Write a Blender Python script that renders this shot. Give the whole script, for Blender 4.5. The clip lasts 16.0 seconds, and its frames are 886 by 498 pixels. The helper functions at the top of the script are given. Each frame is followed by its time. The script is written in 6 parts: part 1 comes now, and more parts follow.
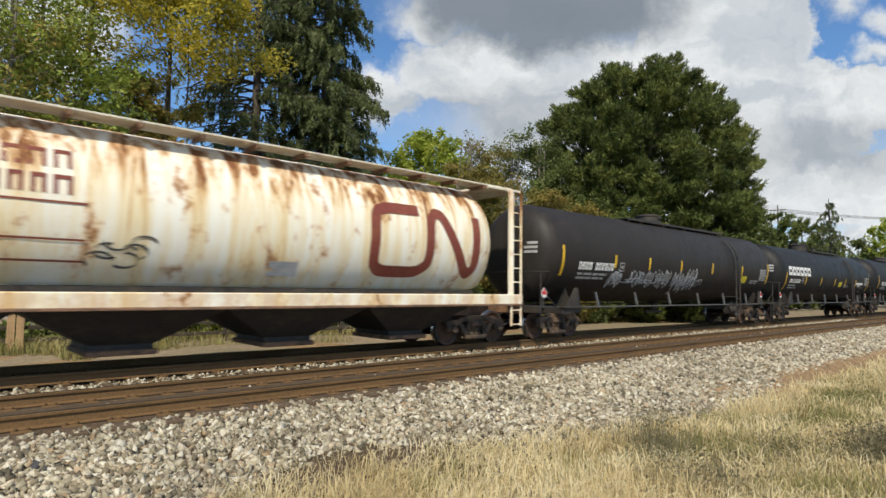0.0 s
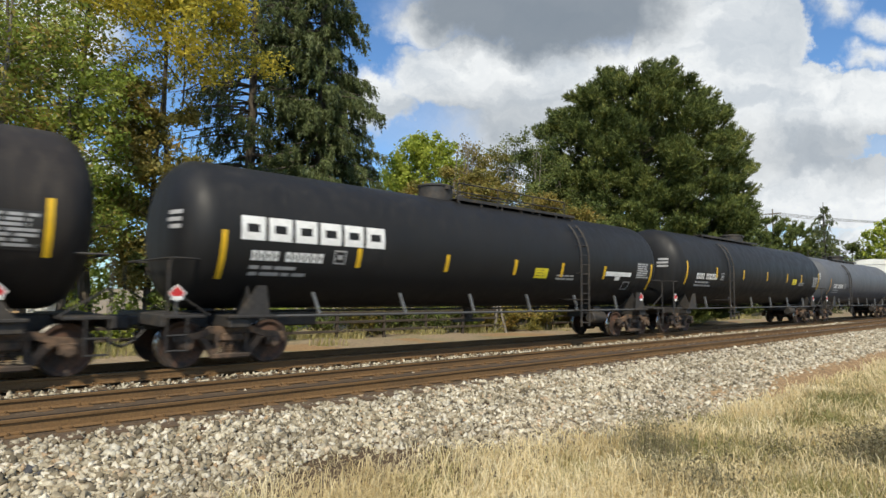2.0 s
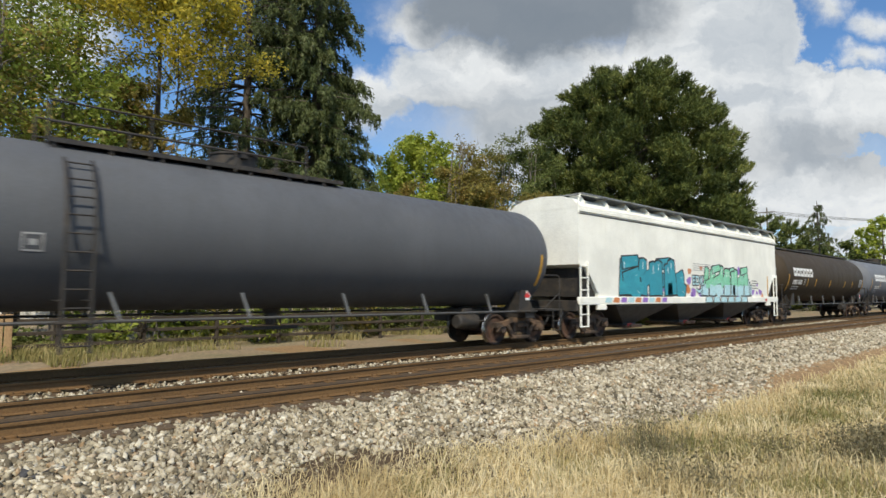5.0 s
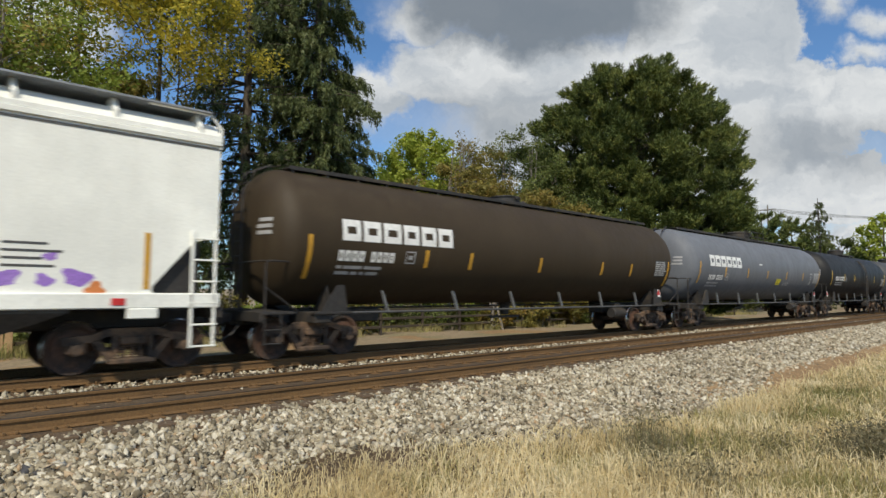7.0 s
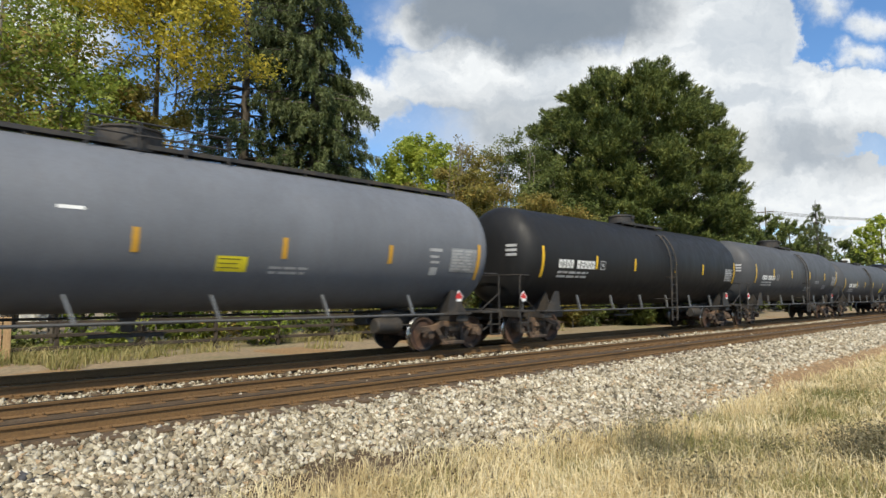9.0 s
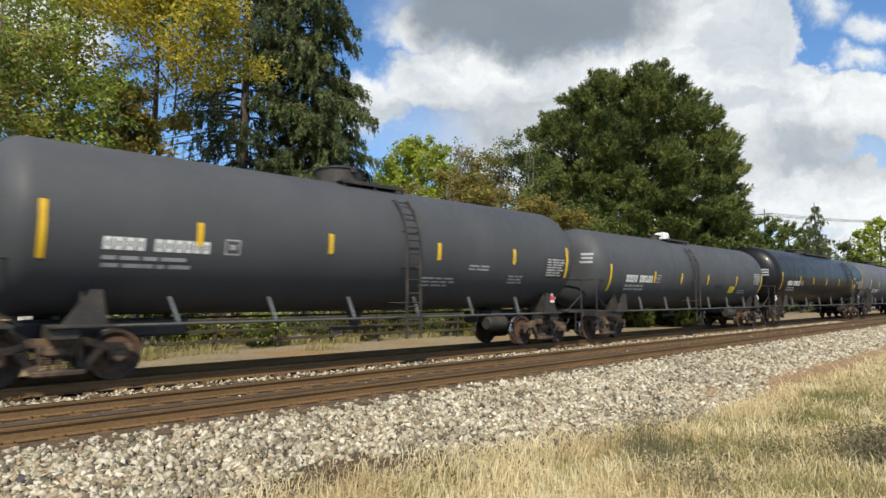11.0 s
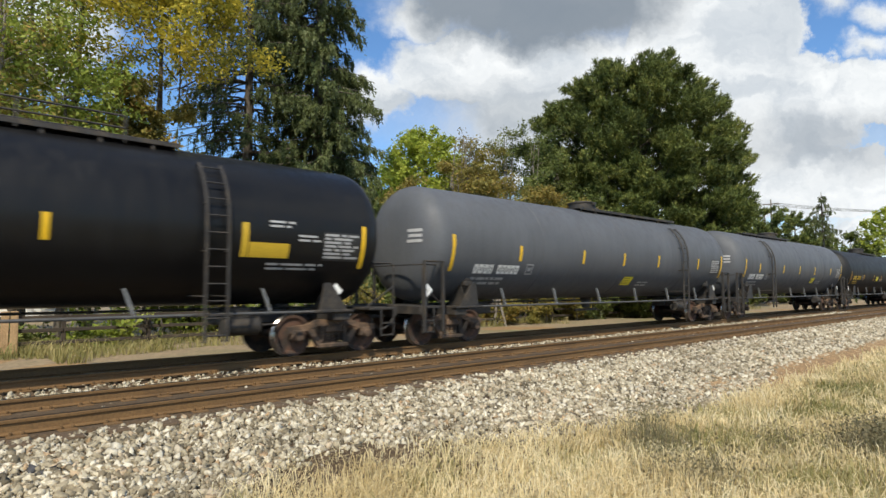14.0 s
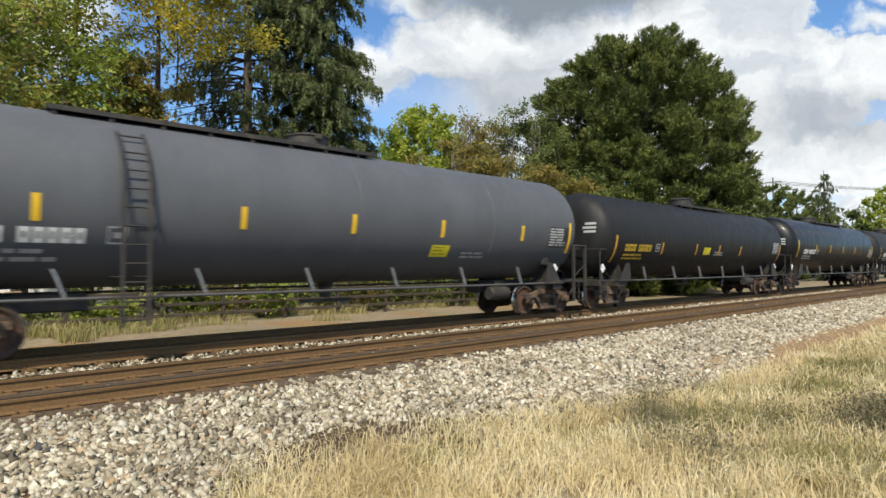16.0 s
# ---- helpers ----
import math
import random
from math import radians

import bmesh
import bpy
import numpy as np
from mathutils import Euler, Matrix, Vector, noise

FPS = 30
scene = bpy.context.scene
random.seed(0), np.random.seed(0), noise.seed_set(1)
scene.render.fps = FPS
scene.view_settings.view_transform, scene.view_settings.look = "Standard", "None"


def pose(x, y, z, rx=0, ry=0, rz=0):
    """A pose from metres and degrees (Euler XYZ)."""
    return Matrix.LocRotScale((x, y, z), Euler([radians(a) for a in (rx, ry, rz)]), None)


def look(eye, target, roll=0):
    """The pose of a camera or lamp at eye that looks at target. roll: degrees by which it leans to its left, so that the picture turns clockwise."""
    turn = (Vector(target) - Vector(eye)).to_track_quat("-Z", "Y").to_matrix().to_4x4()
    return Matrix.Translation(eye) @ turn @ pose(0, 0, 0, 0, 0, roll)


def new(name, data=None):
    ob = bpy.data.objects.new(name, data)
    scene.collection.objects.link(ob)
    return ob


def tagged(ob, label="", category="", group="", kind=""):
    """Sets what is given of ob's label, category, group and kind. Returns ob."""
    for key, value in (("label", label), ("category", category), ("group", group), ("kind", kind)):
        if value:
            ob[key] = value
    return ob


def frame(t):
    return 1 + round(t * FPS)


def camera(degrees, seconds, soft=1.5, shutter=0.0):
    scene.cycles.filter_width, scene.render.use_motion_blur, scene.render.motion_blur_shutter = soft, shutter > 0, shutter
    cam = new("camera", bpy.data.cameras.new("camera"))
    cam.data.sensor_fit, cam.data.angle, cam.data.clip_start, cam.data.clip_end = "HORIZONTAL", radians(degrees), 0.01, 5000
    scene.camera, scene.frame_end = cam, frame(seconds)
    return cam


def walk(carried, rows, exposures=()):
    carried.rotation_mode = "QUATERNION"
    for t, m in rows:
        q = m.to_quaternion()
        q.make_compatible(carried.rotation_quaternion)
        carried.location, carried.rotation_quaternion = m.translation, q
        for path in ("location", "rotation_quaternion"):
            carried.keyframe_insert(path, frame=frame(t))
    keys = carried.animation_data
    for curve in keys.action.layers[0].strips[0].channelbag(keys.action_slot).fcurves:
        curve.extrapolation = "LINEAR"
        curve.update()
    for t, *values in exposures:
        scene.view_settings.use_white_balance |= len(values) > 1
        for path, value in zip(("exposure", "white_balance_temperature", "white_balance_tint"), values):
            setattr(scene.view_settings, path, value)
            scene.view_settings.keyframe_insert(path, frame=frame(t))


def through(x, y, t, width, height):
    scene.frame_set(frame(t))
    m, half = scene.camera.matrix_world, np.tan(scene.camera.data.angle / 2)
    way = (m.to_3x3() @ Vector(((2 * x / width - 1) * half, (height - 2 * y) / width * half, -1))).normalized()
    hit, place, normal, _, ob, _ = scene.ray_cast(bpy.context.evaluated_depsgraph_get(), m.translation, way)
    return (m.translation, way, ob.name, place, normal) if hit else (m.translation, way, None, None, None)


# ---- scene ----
# ---- camera: it stands beside the line; x runs along the rails, y away across them, z = 0 is the rail head ----
EYE = Vector((0.0, 0.0, 1.53))
cam = camera(73.76, 16.0, soft=1.5, shutter=0.18)
AIM = [  # seconds, bearing from the rails, tilt up, roll
    (0.0, 48.187, 3.864, 0.77),
    (0.5, 48.111, 4.007, 0.71),
    (1.0, 48.090, 4.069, 0.75),
    (1.5, 47.942, 4.039, 0.79),
    (2.0, 47.819, 4.195, 0.77),
    (2.5, 47.655, 4.381, 0.60),
    (3.0, 47.564, 4.487, 0.49),
    (3.5, 47.484, 4.520, 0.46),
    (4.0, 47.395, 4.378, 0.30),
    (6.5, 47.468, 4.062, 0.56),
    (7.0, 47.453, 3.958, 0.47),
    (7.5, 47.408, 3.953, 0.48),
    (8.0, 47.474, 4.050, 0.52),
    (8.5, 47.353, 4.176, 0.55),
    (9.0, 47.315, 4.328, 0.16),
    (11.5, 47.240, 4.602, 0.16),
    (12.0, 47.303, 4.657, -0.04),
    (12.5, 47.425, 4.541, 0.00),
    (13.0, 47.522, 4.295, 0.05),
    (13.5, 47.640, 4.100, -0.01),
    (14.0, 47.704, 3.675, 0.02),
    (14.5, 47.669, 3.258, -0.11),
    (15.0, 47.660, 2.632, -0.25),
    (15.5, 47.742, 2.052, -0.25),
    (16.0, 47.797, 1.658, -0.13),
]


def aim(bearing, tilt, roll):
    b, p = radians(bearing), radians(tilt)
    way = Vector((math.cos(b) * math.cos(p), math.sin(b) * math.cos(p), math.sin(p)))
    return look(EYE, EYE + way, roll)


walk(cam, [(t, aim(b, p, r)) for t, b, p, r in AIM],
     exposures=[(t, e, 6950, 8) for t, e in ((0.0, -0.2), (1.5, -0.1), (3.5, 0.05), (6.3, -0.38), (7.0, -0.36), (7.5, -0.2), (8.0, -0.02), (9.0, 0.02), (12.5, 0.02), (16.0, 0.08))])

# ---- light: high sun behind the camera, under broken cloud ----
SUN_AZ, SUN_EL = radians(224.0), radians(47.0)
SUN_WAY = Vector((math.cos(SUN_AZ) * math.cos(SUN_EL), math.sin(SUN_AZ) * math.cos(SUN_EL), math.sin(SUN_EL)))
sun = new("sun", bpy.data.lights.new("sun", "SUN"))
sun.data.energy, sun.data.angle, sun.data.color = 5.0, radians(0.53), (1.0, 0.93, 0.80)
sun.matrix_world = look((-40, -20, 50), Vector((-40, -20, 50)) - SUN_WAY)


class Web:
    """A short way to write node trees: every call adds a node and returns its output."""

    def __init__(self, tree):
        self.N, self.L = tree.nodes, tree.links
        self.N.clear()

    def plug(self, socket, value):
        if value is None:
            return
        if isinstance(value, bpy.types.NodeSocket):
            self.L.new(value, socket)
        elif isinstance(value, (tuple, list)) and len(value) == 3 and socket.type == "RGBA":
            socket.default_value = (*value, 1)
        else:
            socket.default_value = value

    def math(self, op, a, b=None, c=None, clamp=False):
        n = self.N.new("ShaderNodeMath")
        n.operation, n.use_clamp = op, clamp
        for i, v in enumerate((a, b, c)):
            if v is not None:
                self.plug(n.inputs[i], v)
        return n.outputs[0]

    def vmath(self, op, a, b=None, out=0):
        n = self.N.new("ShaderNodeVectorMath")
        n.operation = op
        self.plug(n.inputs[0], a)
        if b is not None:
            self.plug(n.inputs[1], b)
        return n.outputs[out]

    def noise(self, vec, scale, detail=3.0, rough=0.55, out=0, dist=0.0):
        n = self.N.new("ShaderNodeTexNoise")
        self.plug(n.inputs["Vector"], vec)
        n.inputs["Scale"].default_value, n.inputs["Detail"].default_value = scale, detail
        n.inputs["Roughness"].default_value, n.inputs["Distortion"].default_value = rough, dist
        return n.outputs[out]

    def step(self, v, lo, hi, a=0.0, b=1.0):
        n = self.N.new("ShaderNodeMapRange")
        n.interpolation_type = "SMOOTHSTEP"
        for i, x in enumerate((v, lo, hi, a, b)):
            self.plug(n.inputs[i], x)
        return n.outputs[0]

    def mix(self, f, a, b, kind="MIX"):
        n = self.N.new("ShaderNodeMix")
        n.data_type, n.blend_type = "RGBA", kind
        self.plug(n.inputs["Factor"], f)
        self.plug(n.inputs[6], a)
        self.plug(n.inputs[7], b)
        return n.outputs[2]

    def xyz(self, v):
        n = self.N.new("ShaderNodeSeparateXYZ")
        self.plug(n.inputs[0], v)
        return n.outputs

    def join(self, x, y, z):
        n = self.N.new("ShaderNodeCombineXYZ")
        for i, v in enumerate((x, y, z)):
            self.plug(n.inputs[i], v)
        return n.outputs[0]

    def coord(self, which="Object"):
        return self.N.new("ShaderNodeTexCoord").outputs[which]

    def bump(self, height, strength=0.3, distance=0.02):
        n = self.N.new("ShaderNodeBump")
        n.inputs["Strength"].default_value, n.inputs["Distance"].default_value = strength, distance
        self.plug(n.inputs["Height"], height)
        return n.outputs[0]


# sky: a clear sky with broken cumulus in it, and one grey cloud base
SKY_F = Vector((math.cos(radians(47.42)) * math.cos(radians(4.54)), math.sin(radians(47.42)) * math.cos(radians(4.54)), math.sin(radians(4.54))))
SKY_R = Vector((math.sin(radians(47.42)), -math.cos(radians(47.42)), 0.0))
SKY_U = SKY_R.cross(SKY_F)


def build_sky():
    world = bpy.data.worlds.new("sky")
    scene.world = world
    world.use_nodes = True
    w = Web(world.node_tree)
    clear = w.N.new("ShaderNodeTexSky")
    clear.sky_type, clear.sun_disc = "NISHITA", False
    clear.sun_elevation, clear.sun_rotation = SUN_EL, math.pi / 2 - SUN_AZ
    clear.air_density, clear.dust_density, clear.ozone_density = 1.0, 0.6, 1.5
    d = w.coord("Generated")
    # bearings measured from the middle of the open sky over the line
    fz = w.math("MAXIMUM", w.vmath("DOT_PRODUCT", d, tuple(SKY_F), out=1), 0.12)
    gx = w.math("DIVIDE", w.vmath("DOT_PRODUCT", d, tuple(SKY_R), out=1), fz)
    gy = w.math("DIVIDE", w.vmath("DOT_PRODUCT", d, tuple(SKY_U), out=1), fz)
    flat = w.join(gx, gy, 0.0)
    wob = w.noise(flat, 5.0, 8.0, 0.6, out=1)
    wob2 = w.noise(flat, 17.0, 8.0, 0.62, out=1)
    p = w.vmath("ADD", flat, w.vmath("MULTIPLY", w.vmath("SUBTRACT", wob, (0.5, 0.5, 0.5)), (0.17, 0.12, 0)))
    p = w.vmath("ADD", p, w.vmath("MULTIPLY", w.vmath("SUBTRACT", wob2, (0.5, 0.5, 0.5)), (0.09, 0.075, 0)))

    def puff(cx, cy, rx, ry, soft):
        q = w.vmath("MULTIPLY", w.vmath("SUBTRACT", p, (cx, cy, 0)), (1 / rx, 1 / ry, 0))
        return w.step(w.vmath("LENGTH", q, out=1), 1.0 + soft, 1.0 - soft)

    whites = [(0.03, 0.285, 0.14, 0.07, 0.15), (0.14, 0.30, 0.16, 0.06, 0.3), (0.45, 0.30, 0.155, 0.30, 0.06), (0.57, 0.24, 0.12, 0.08, 0.08),
              (0.74, 0.235, 0.17, 0.055, 0.12), (0.655, 0.10, 0.17, 0.06, 0.08), (0.25, 0.22, 0.26, 0.15, 0.35), (0.8, 0.02, 0.25, 0.035, 0.4),
              (0.655, 0.40, 0.03, 0.022, 0.9), (0.74, 0.375, 0.035, 0.02, 0.9), (0.60, 0.19, 0.12, 0.05, 0.2), (0.70, 0.315, 0.03, 0.02, 0.8), (-0.13, 0.24, 0.07, 0.05, 0.3), (-0.03, 0.37, 0.08, 0.03, 0.4),
              (-0.70, 0.12, 0.12, 0.06, 0.3), (-0.68, 0.36, 0.13, 0.09, 0.3)]
    cover = None
    for c in whites:
        m = puff(*c)
        cover = m if cover is None else w.math("MAXIMUM", cover, m)
    # everywhere else: the same broken cover, carried round the sky
    s = w.xyz(d)
    up = w.math("MAXIMUM", s[2], 0.03)
    deck = w.vmath("MULTIPLY", d, w.join(w.math("DIVIDE", 1.0, w.math("ADD", up, 0.1)), w.math("DIVIDE", 1.0, w.math("ADD", up, 0.1)), 1.0))
    field = w.step(w.noise(deck, 1.1, 6.0, 0.6), 0.50, 0.62)
    infront = w.step(w.vmath("DOT_PRODUCT", d, tuple(SKY_F), out=1), 0.62, 0.74)
    cover = w.math("ADD", w.math("MULTIPLY", cover, infront), w.math("MULTIPLY", field, w.math("SUBTRACT", 1.0, infront)))
    grey = w.math("MAXIMUM", puff(0.15, 0.42, 0.24, 0.10, 0.3), w.math("MULTIPLY", puff(0.10, 0.20, 0.20, 0.06, 0.8), 0.45))
    grey = w.math("MAXIMUM", grey, w.math("MULTIPLY", puff(0.66, 0.165, 0.22, 0.04, 0.8), 0.5))
    low = w.step(w.noise(w.vmath("MULTIPLY", p, (0.7, 1.5, 1.0)), 6.5, 5.0, 0.55), 0.36, 0.60)
    curl = w.step(w.noise(p, 22.0, 5.0, 0.6), 0.30, 0.62)
    soft = w.math("ADD", w.math("MULTIPLY", low, 0.78), w.math("MULTIPLY", curl, 0.22))
    white = w.mix(soft, (0.68, 0.765, 0.89), (1.09, 1.15, 1.24))
    cloud = w.mix(w.math("MULTIPLY", grey, 0.92), white, (0.25, 0.31, 0.40))
    blue = w.vmath("MULTIPLY", clear.outputs[0], (0.108, 0.156, 0.206))
    colour = w.mix(w.math("MAXIMUM", cover, grey), blue, cloud)
    bg = w.N.new("ShaderNodeBackground")
    w.plug(bg.inputs[0], colour)
    bg.inputs[1].default_value = 0.86
    out = w.N.new("ShaderNodeOutputWorld")
    w.L.new(bg.outputs[0], out.inputs[0])


build_sky()

# ---- materials ----


def shade(name, colour, rough=0.6, metal=0.0, spots=None, amount=0.5, scale=1.5, stretch=(1, 1, 1), grain=30.0, bump=0.15,
          spread=0.25, islands=0.0, low=0.45, high=0.7, coat=0.0, spec=0.5, glow=None):
    """Principled surface with a base colour, a second tone in patches (spots) and a fine grain."""
    m = bpy.data.materials.new(name)
    m.use_nodes = True
    w = Web(m.node_tree)
    co = w.vmath("MULTIPLY", w.coord(), stretch)
    big = w.noise(co, scale, 4.0, 0.6)
    fine = w.noise(w.coord(), grain, 3.0, 0.6)
    tone = w.step(fine, 0.25, 0.75, 1.0 - spread, 1.0 + spread)
    if islands:
        rnd = w.N.new("ShaderNodeNewGeometry").outputs["Random Per Island"]
        tone = w.math("MULTIPLY", tone, w.step(rnd, 0.0, 1.0, 1.0 - islands, 1.0 + islands))
    c = w.mix(w.math("MULTIPLY", w.step(big, low, high), amount), colour, spots or tuple(v * 0.6 for v in colour))
    c = w.vmath("MULTIPLY", c, w.join(tone, tone, tone))
    b = w.N.new("ShaderNodeBsdfPrincipled")
    w.plug(b.inputs["Base Color"], c)
    w.plug(b.inputs["Roughness"], w.step(big, 0.2, 0.8, max(rough - 0.08, 0.03), min(rough + 0.1, 1.0)))
    b.inputs["Metallic"].default_value = metal
    b.inputs["Specular IOR Level"].default_value = spec
    b.inputs["Coat Weight"].default_value = coat
    if bump:
        w.plug(b.inputs["Normal"], w.bump(fine, bump, 0.01))
    out = w.N.new("ShaderNodeOutputMaterial")
    w.L.new(b.outputs[0], out.inputs[0])
    return m


def leaf(name, colours, through=0.35, rough=0.6):
    """Leaves: a handful of tones from leaf to leaf and from bough to bough, some light let through."""
    m = bpy.data.materials.new(name)
    m.use_nodes = True
    w = Web(m.node_tree)
    rnd = w.N.new("ShaderNodeNewGeometry").outputs["Random Per Island"]
    patch = w.noise(w.coord(), 0.7, 3.0, 0.6)
    v = w.math("ADD", w.math("MULTIPLY", rnd, 0.5), w.step(patch, 0.3, 0.7, 0.0, 0.5))
    ramp = w.N.new("ShaderNodeValToRGB")
    w.plug(ramp.inputs[0], v)
    e = ramp.color_ramp.elements
    while len(e) < len(colours):
        e.new(0.5)
    for i, c in enumerate(colours):
        e[i].position, e[i].color = i / (len(colours) - 1), (*c, 1)
    d = w.N.new("ShaderNodeBsdfPrincipled")
    w.plug(d.inputs["Base Color"], ramp.outputs[0])
    d.inputs["Roughness"].default_value, d.inputs["Specular IOR Level"].default_value = rough, 0.3
    t = w.N.new("ShaderNodeBsdfTranslucent")
    w.plug(t.inputs[0], ramp.outputs[0])
    mix = w.N.new("ShaderNodeMixShader")
    mix.inputs[0].default_value = through
    w.L.new(d.outputs[0], mix.inputs[1])
    w.L.new(t.outputs[0], mix.inputs[2])
    out = w.N.new("ShaderNodeOutputMaterial")
    w.L.new(mix.outputs[0], out.inputs[0])
    return m


def car_paint(name, colour, rough=0.45, dirt=(0.11, 0.095, 0.075), amount=0.3, gloss=0.0, dents=0.12):
    """Tank paint: dusty, with runs down the side and a band of road dirt that wears through."""
    m = bpy.data.materials.new(name)
    m.use_nodes = True
    w = Web(m.node_tree)
    co = w.coord()
    runs = w.noise(w.vmath("MULTIPLY", co, (3.0, 3.0, 0.22)), 1.6, 5.0, 0.65)
    cloudy = w.noise(co, 0.55, 4.0, 0.6)
    fine = w.noise(co, 24.0, 3.0, 0.6)
    f = w.math("MULTIPLY", w.math("MULTIPLY", w.step(runs, 0.42, 0.78), w.step(cloudy, 0.3, 0.7, 0.35, 1.0)), amount)
    c = w.mix(f, colour, dirt)
    tone = w.math("MULTIPLY", w.step(fine, 0.2, 0.8, 0.92, 1.08), w.step(cloudy, 0.25, 0.75, 0.88, 1.12))
    c = w.vmath("MULTIPLY", c, w.join(tone, tone, tone))
    b = w.N.new("ShaderNodeBsdfPrincipled")
    w.plug(b.inputs["Base Color"], c)
    w.plug(b.inputs["Roughness"], w.step(runs, 0.3, 0.8, rough, min(1.0, rough + 0.2)))
    b.inputs["Specular IOR Level"].default_value = 0.26
    b.inputs["Coat Weight"].default_value, b.inputs["Coat Roughness"].default_value = gloss, 0.15
    w.plug(b.inputs["Normal"], w.bump(cloudy, dents, 0.05))
    out = w.N.new("ShaderNodeOutputMaterial")
    w.L.new(b.outputs[0], out.inputs[0])
    return m


def rusted_paint():
    """White hopper paint with rust that runs down from the roof edge and blooms in blotches."""
    m = bpy.data.materials.new("rusted_white_paint")
    m.use_nodes = True
    w = Web(m.node_tree)
    co = w.coord()
    z = w.xyz(co)[2]
    runs = w.noise(w.vmath("MULTIPLY", co, (2.6, 1.0, 0.20)), 1.0, 7.0, 0.70, dist=0.5)
    blot = w.noise(w.vmath("MULTIPLY", co, (1.4, 1.0, 0.8)), 1.3, 6.0, 0.7)
    fine = w.noise(co, 18.0, 4.0, 0.7)
    high = w.step(z, 2.6, 4.4)
    thr = w.math("SUBTRACT", 0.61, w.math("MULTIPLY", high, 0.155))
    r1 = w.step(w.math("SUBTRACT", runs, thr), -0.03, 0.12)
    r2 = w.step(blot, 0.54, 0.66)
    foot = w.math("MULTIPLY", w.step(z, 1.75, 1.2), w.step(blot, 0.40, 0.55))
    rust = w.math("MAXIMUM", w.math("MAXIMUM", r1, w.math("MULTIPLY", r2, 0.85)), w.math("MULTIPLY", foot, 0.45))
    deep = w.step(w.math("ADD", rust, w.math("MULTIPLY", w.math("SUBTRACT", fine, 0.5), 0.8)), 0.6, 1.1)
    paint = w.mix(w.step(runs, 0.40, 0.64), (0.90, 0.87, 0.77), (0.82, 0.66, 0.38))
    c = w.mix(rust, paint, (0.52, 0.24, 0.07))
    c = w.mix(deep, c, (0.16, 0.055, 0.02))
    b = w.N.new("ShaderNodeBsdfPrincipled")
    w.plug(b.inputs["Base Color"], c)
    w.plug(b.inputs["Roughness"], w.step(rust, 0.0, 1.0, 0.5, 0.85))
    w.plug(b.inputs["Normal"], w.bump(fine, 0.15, 0.01))
    out = w.N.new("ShaderNodeOutputMaterial")
    w.L.new(b.outputs[0], out.inputs[0])
    return m


STEEL_DARK = shade("grimy_black_steel", (0.035, 0.032, 0.03), 0.65, 0.2, (0.09, 0.07, 0.05), 0.6, 2.5, grain=14)
STEEL_GREY = shade("weathered_grey_steel", (0.075, 0.075, 0.075), 0.6, 0.1, (0.08, 0.07, 0.06), 0.6, 2.5, grain=14)
TRUCK_RUST = shade("rusty_cast_steel", (0.22, 0.12, 0.07), 0.8, 0.0, (0.05, 0.04, 0.035), 0.8, 3.0, grain=20, bump=0.4)
TRUCK_GREY = shade("dusty_cast_steel", (0.15, 0.092, 0.056), 0.85, 0.0, (0.035, 0.027, 0.022), 0.9, 2.6, grain=20, bump=0.4, low=0.38, high=0.6)
WHEEL_RUST = shade("rusty_wheel_face", (0.10, 0.05, 0.03), 0.8, 0.0, (0.03, 0.024, 0.02), 0.9, 2.6, grain=20, low=0.38, high=0.6)
TREAD = shade("polished_tread", (0.45, 0.44, 0.42), 0.25, 1.0, grain=40, bump=0.0)
RAIL_WEB = shade("rusty_rail_side", (0.145, 0.080, 0.030), 0.85, 0.0, (0.08, 0.047, 0.022), 0.7, 1.2, (0.5, 1, 3), grain=40, bump=0.3)
RAIL_HEAD = shade("worn_rail_head", (0.07, 0.068, 0.07), 0.4, 1.0, (0.04, 0.035, 0.03), 0.5, 0.8, grain=60, bump=0.05)
TIE_WOOD = shade("creosoted_tie_wood", (0.085, 0.054, 0.030), 0.9, 0.0, (0.115, 0.08, 0.05), 0.6, 2.0, (0.6, 4, 4), grain=40, bump=0.5)
YELLOW = shade("yellow_reflector", (0.72, 0.44, 0.02), 0.4, 0.0, (0.5, 0.3, 0.03), 0.4, 6.0, spread=0.1, bump=0)
ORANGE = shade("faded_amber_reflector", (0.55, 0.29, 0.03), 0.5, 0.0, (0.3, 0.16, 0.03), 0.5, 6.0, spread=0.1, bump=0)
WHITE = shade("white_lettering_paint", (0.74, 0.74, 0.72), 0.5, 0.0, (0.45, 0.44, 0.42), 0.35, 5.0, spread=0.1, bump=0)
FADED = shade("faded_white_stencil", (0.38, 0.38, 0.38), 0.6, 0.0, (0.2, 0.2, 0.2), 0.5, 5.0, spread=0.1, bump=0)
YELLOW_INK = shade("yellow_stencil_paint", (0.55, 0.36, 0.03), 0.5, 0.0, spread=0.1, bump=0)
LEMON = shade("lemon_yellow_decal", (0.74, 0.62, 0.03), 0.45, 0.0, (0.55, 0.44, 0.04), 0.3, 6.0, spread=0.08, bump=0)
RED_SIGN = shade("red_placard", (0.55, 0.03, 0.03), 0.45, spread=0.08, bump=0)
BLACK_INK = shade("black_panel_paint", (0.02, 0.02, 0.02), 0.5, spread=0.1, bump=0)
SILVER = shade("pale_spray_paint", (0.5, 0.51, 0.53), 0.5, 0.0, (0.3, 0.31, 0.33), 0.5, 4.0, bump=0)
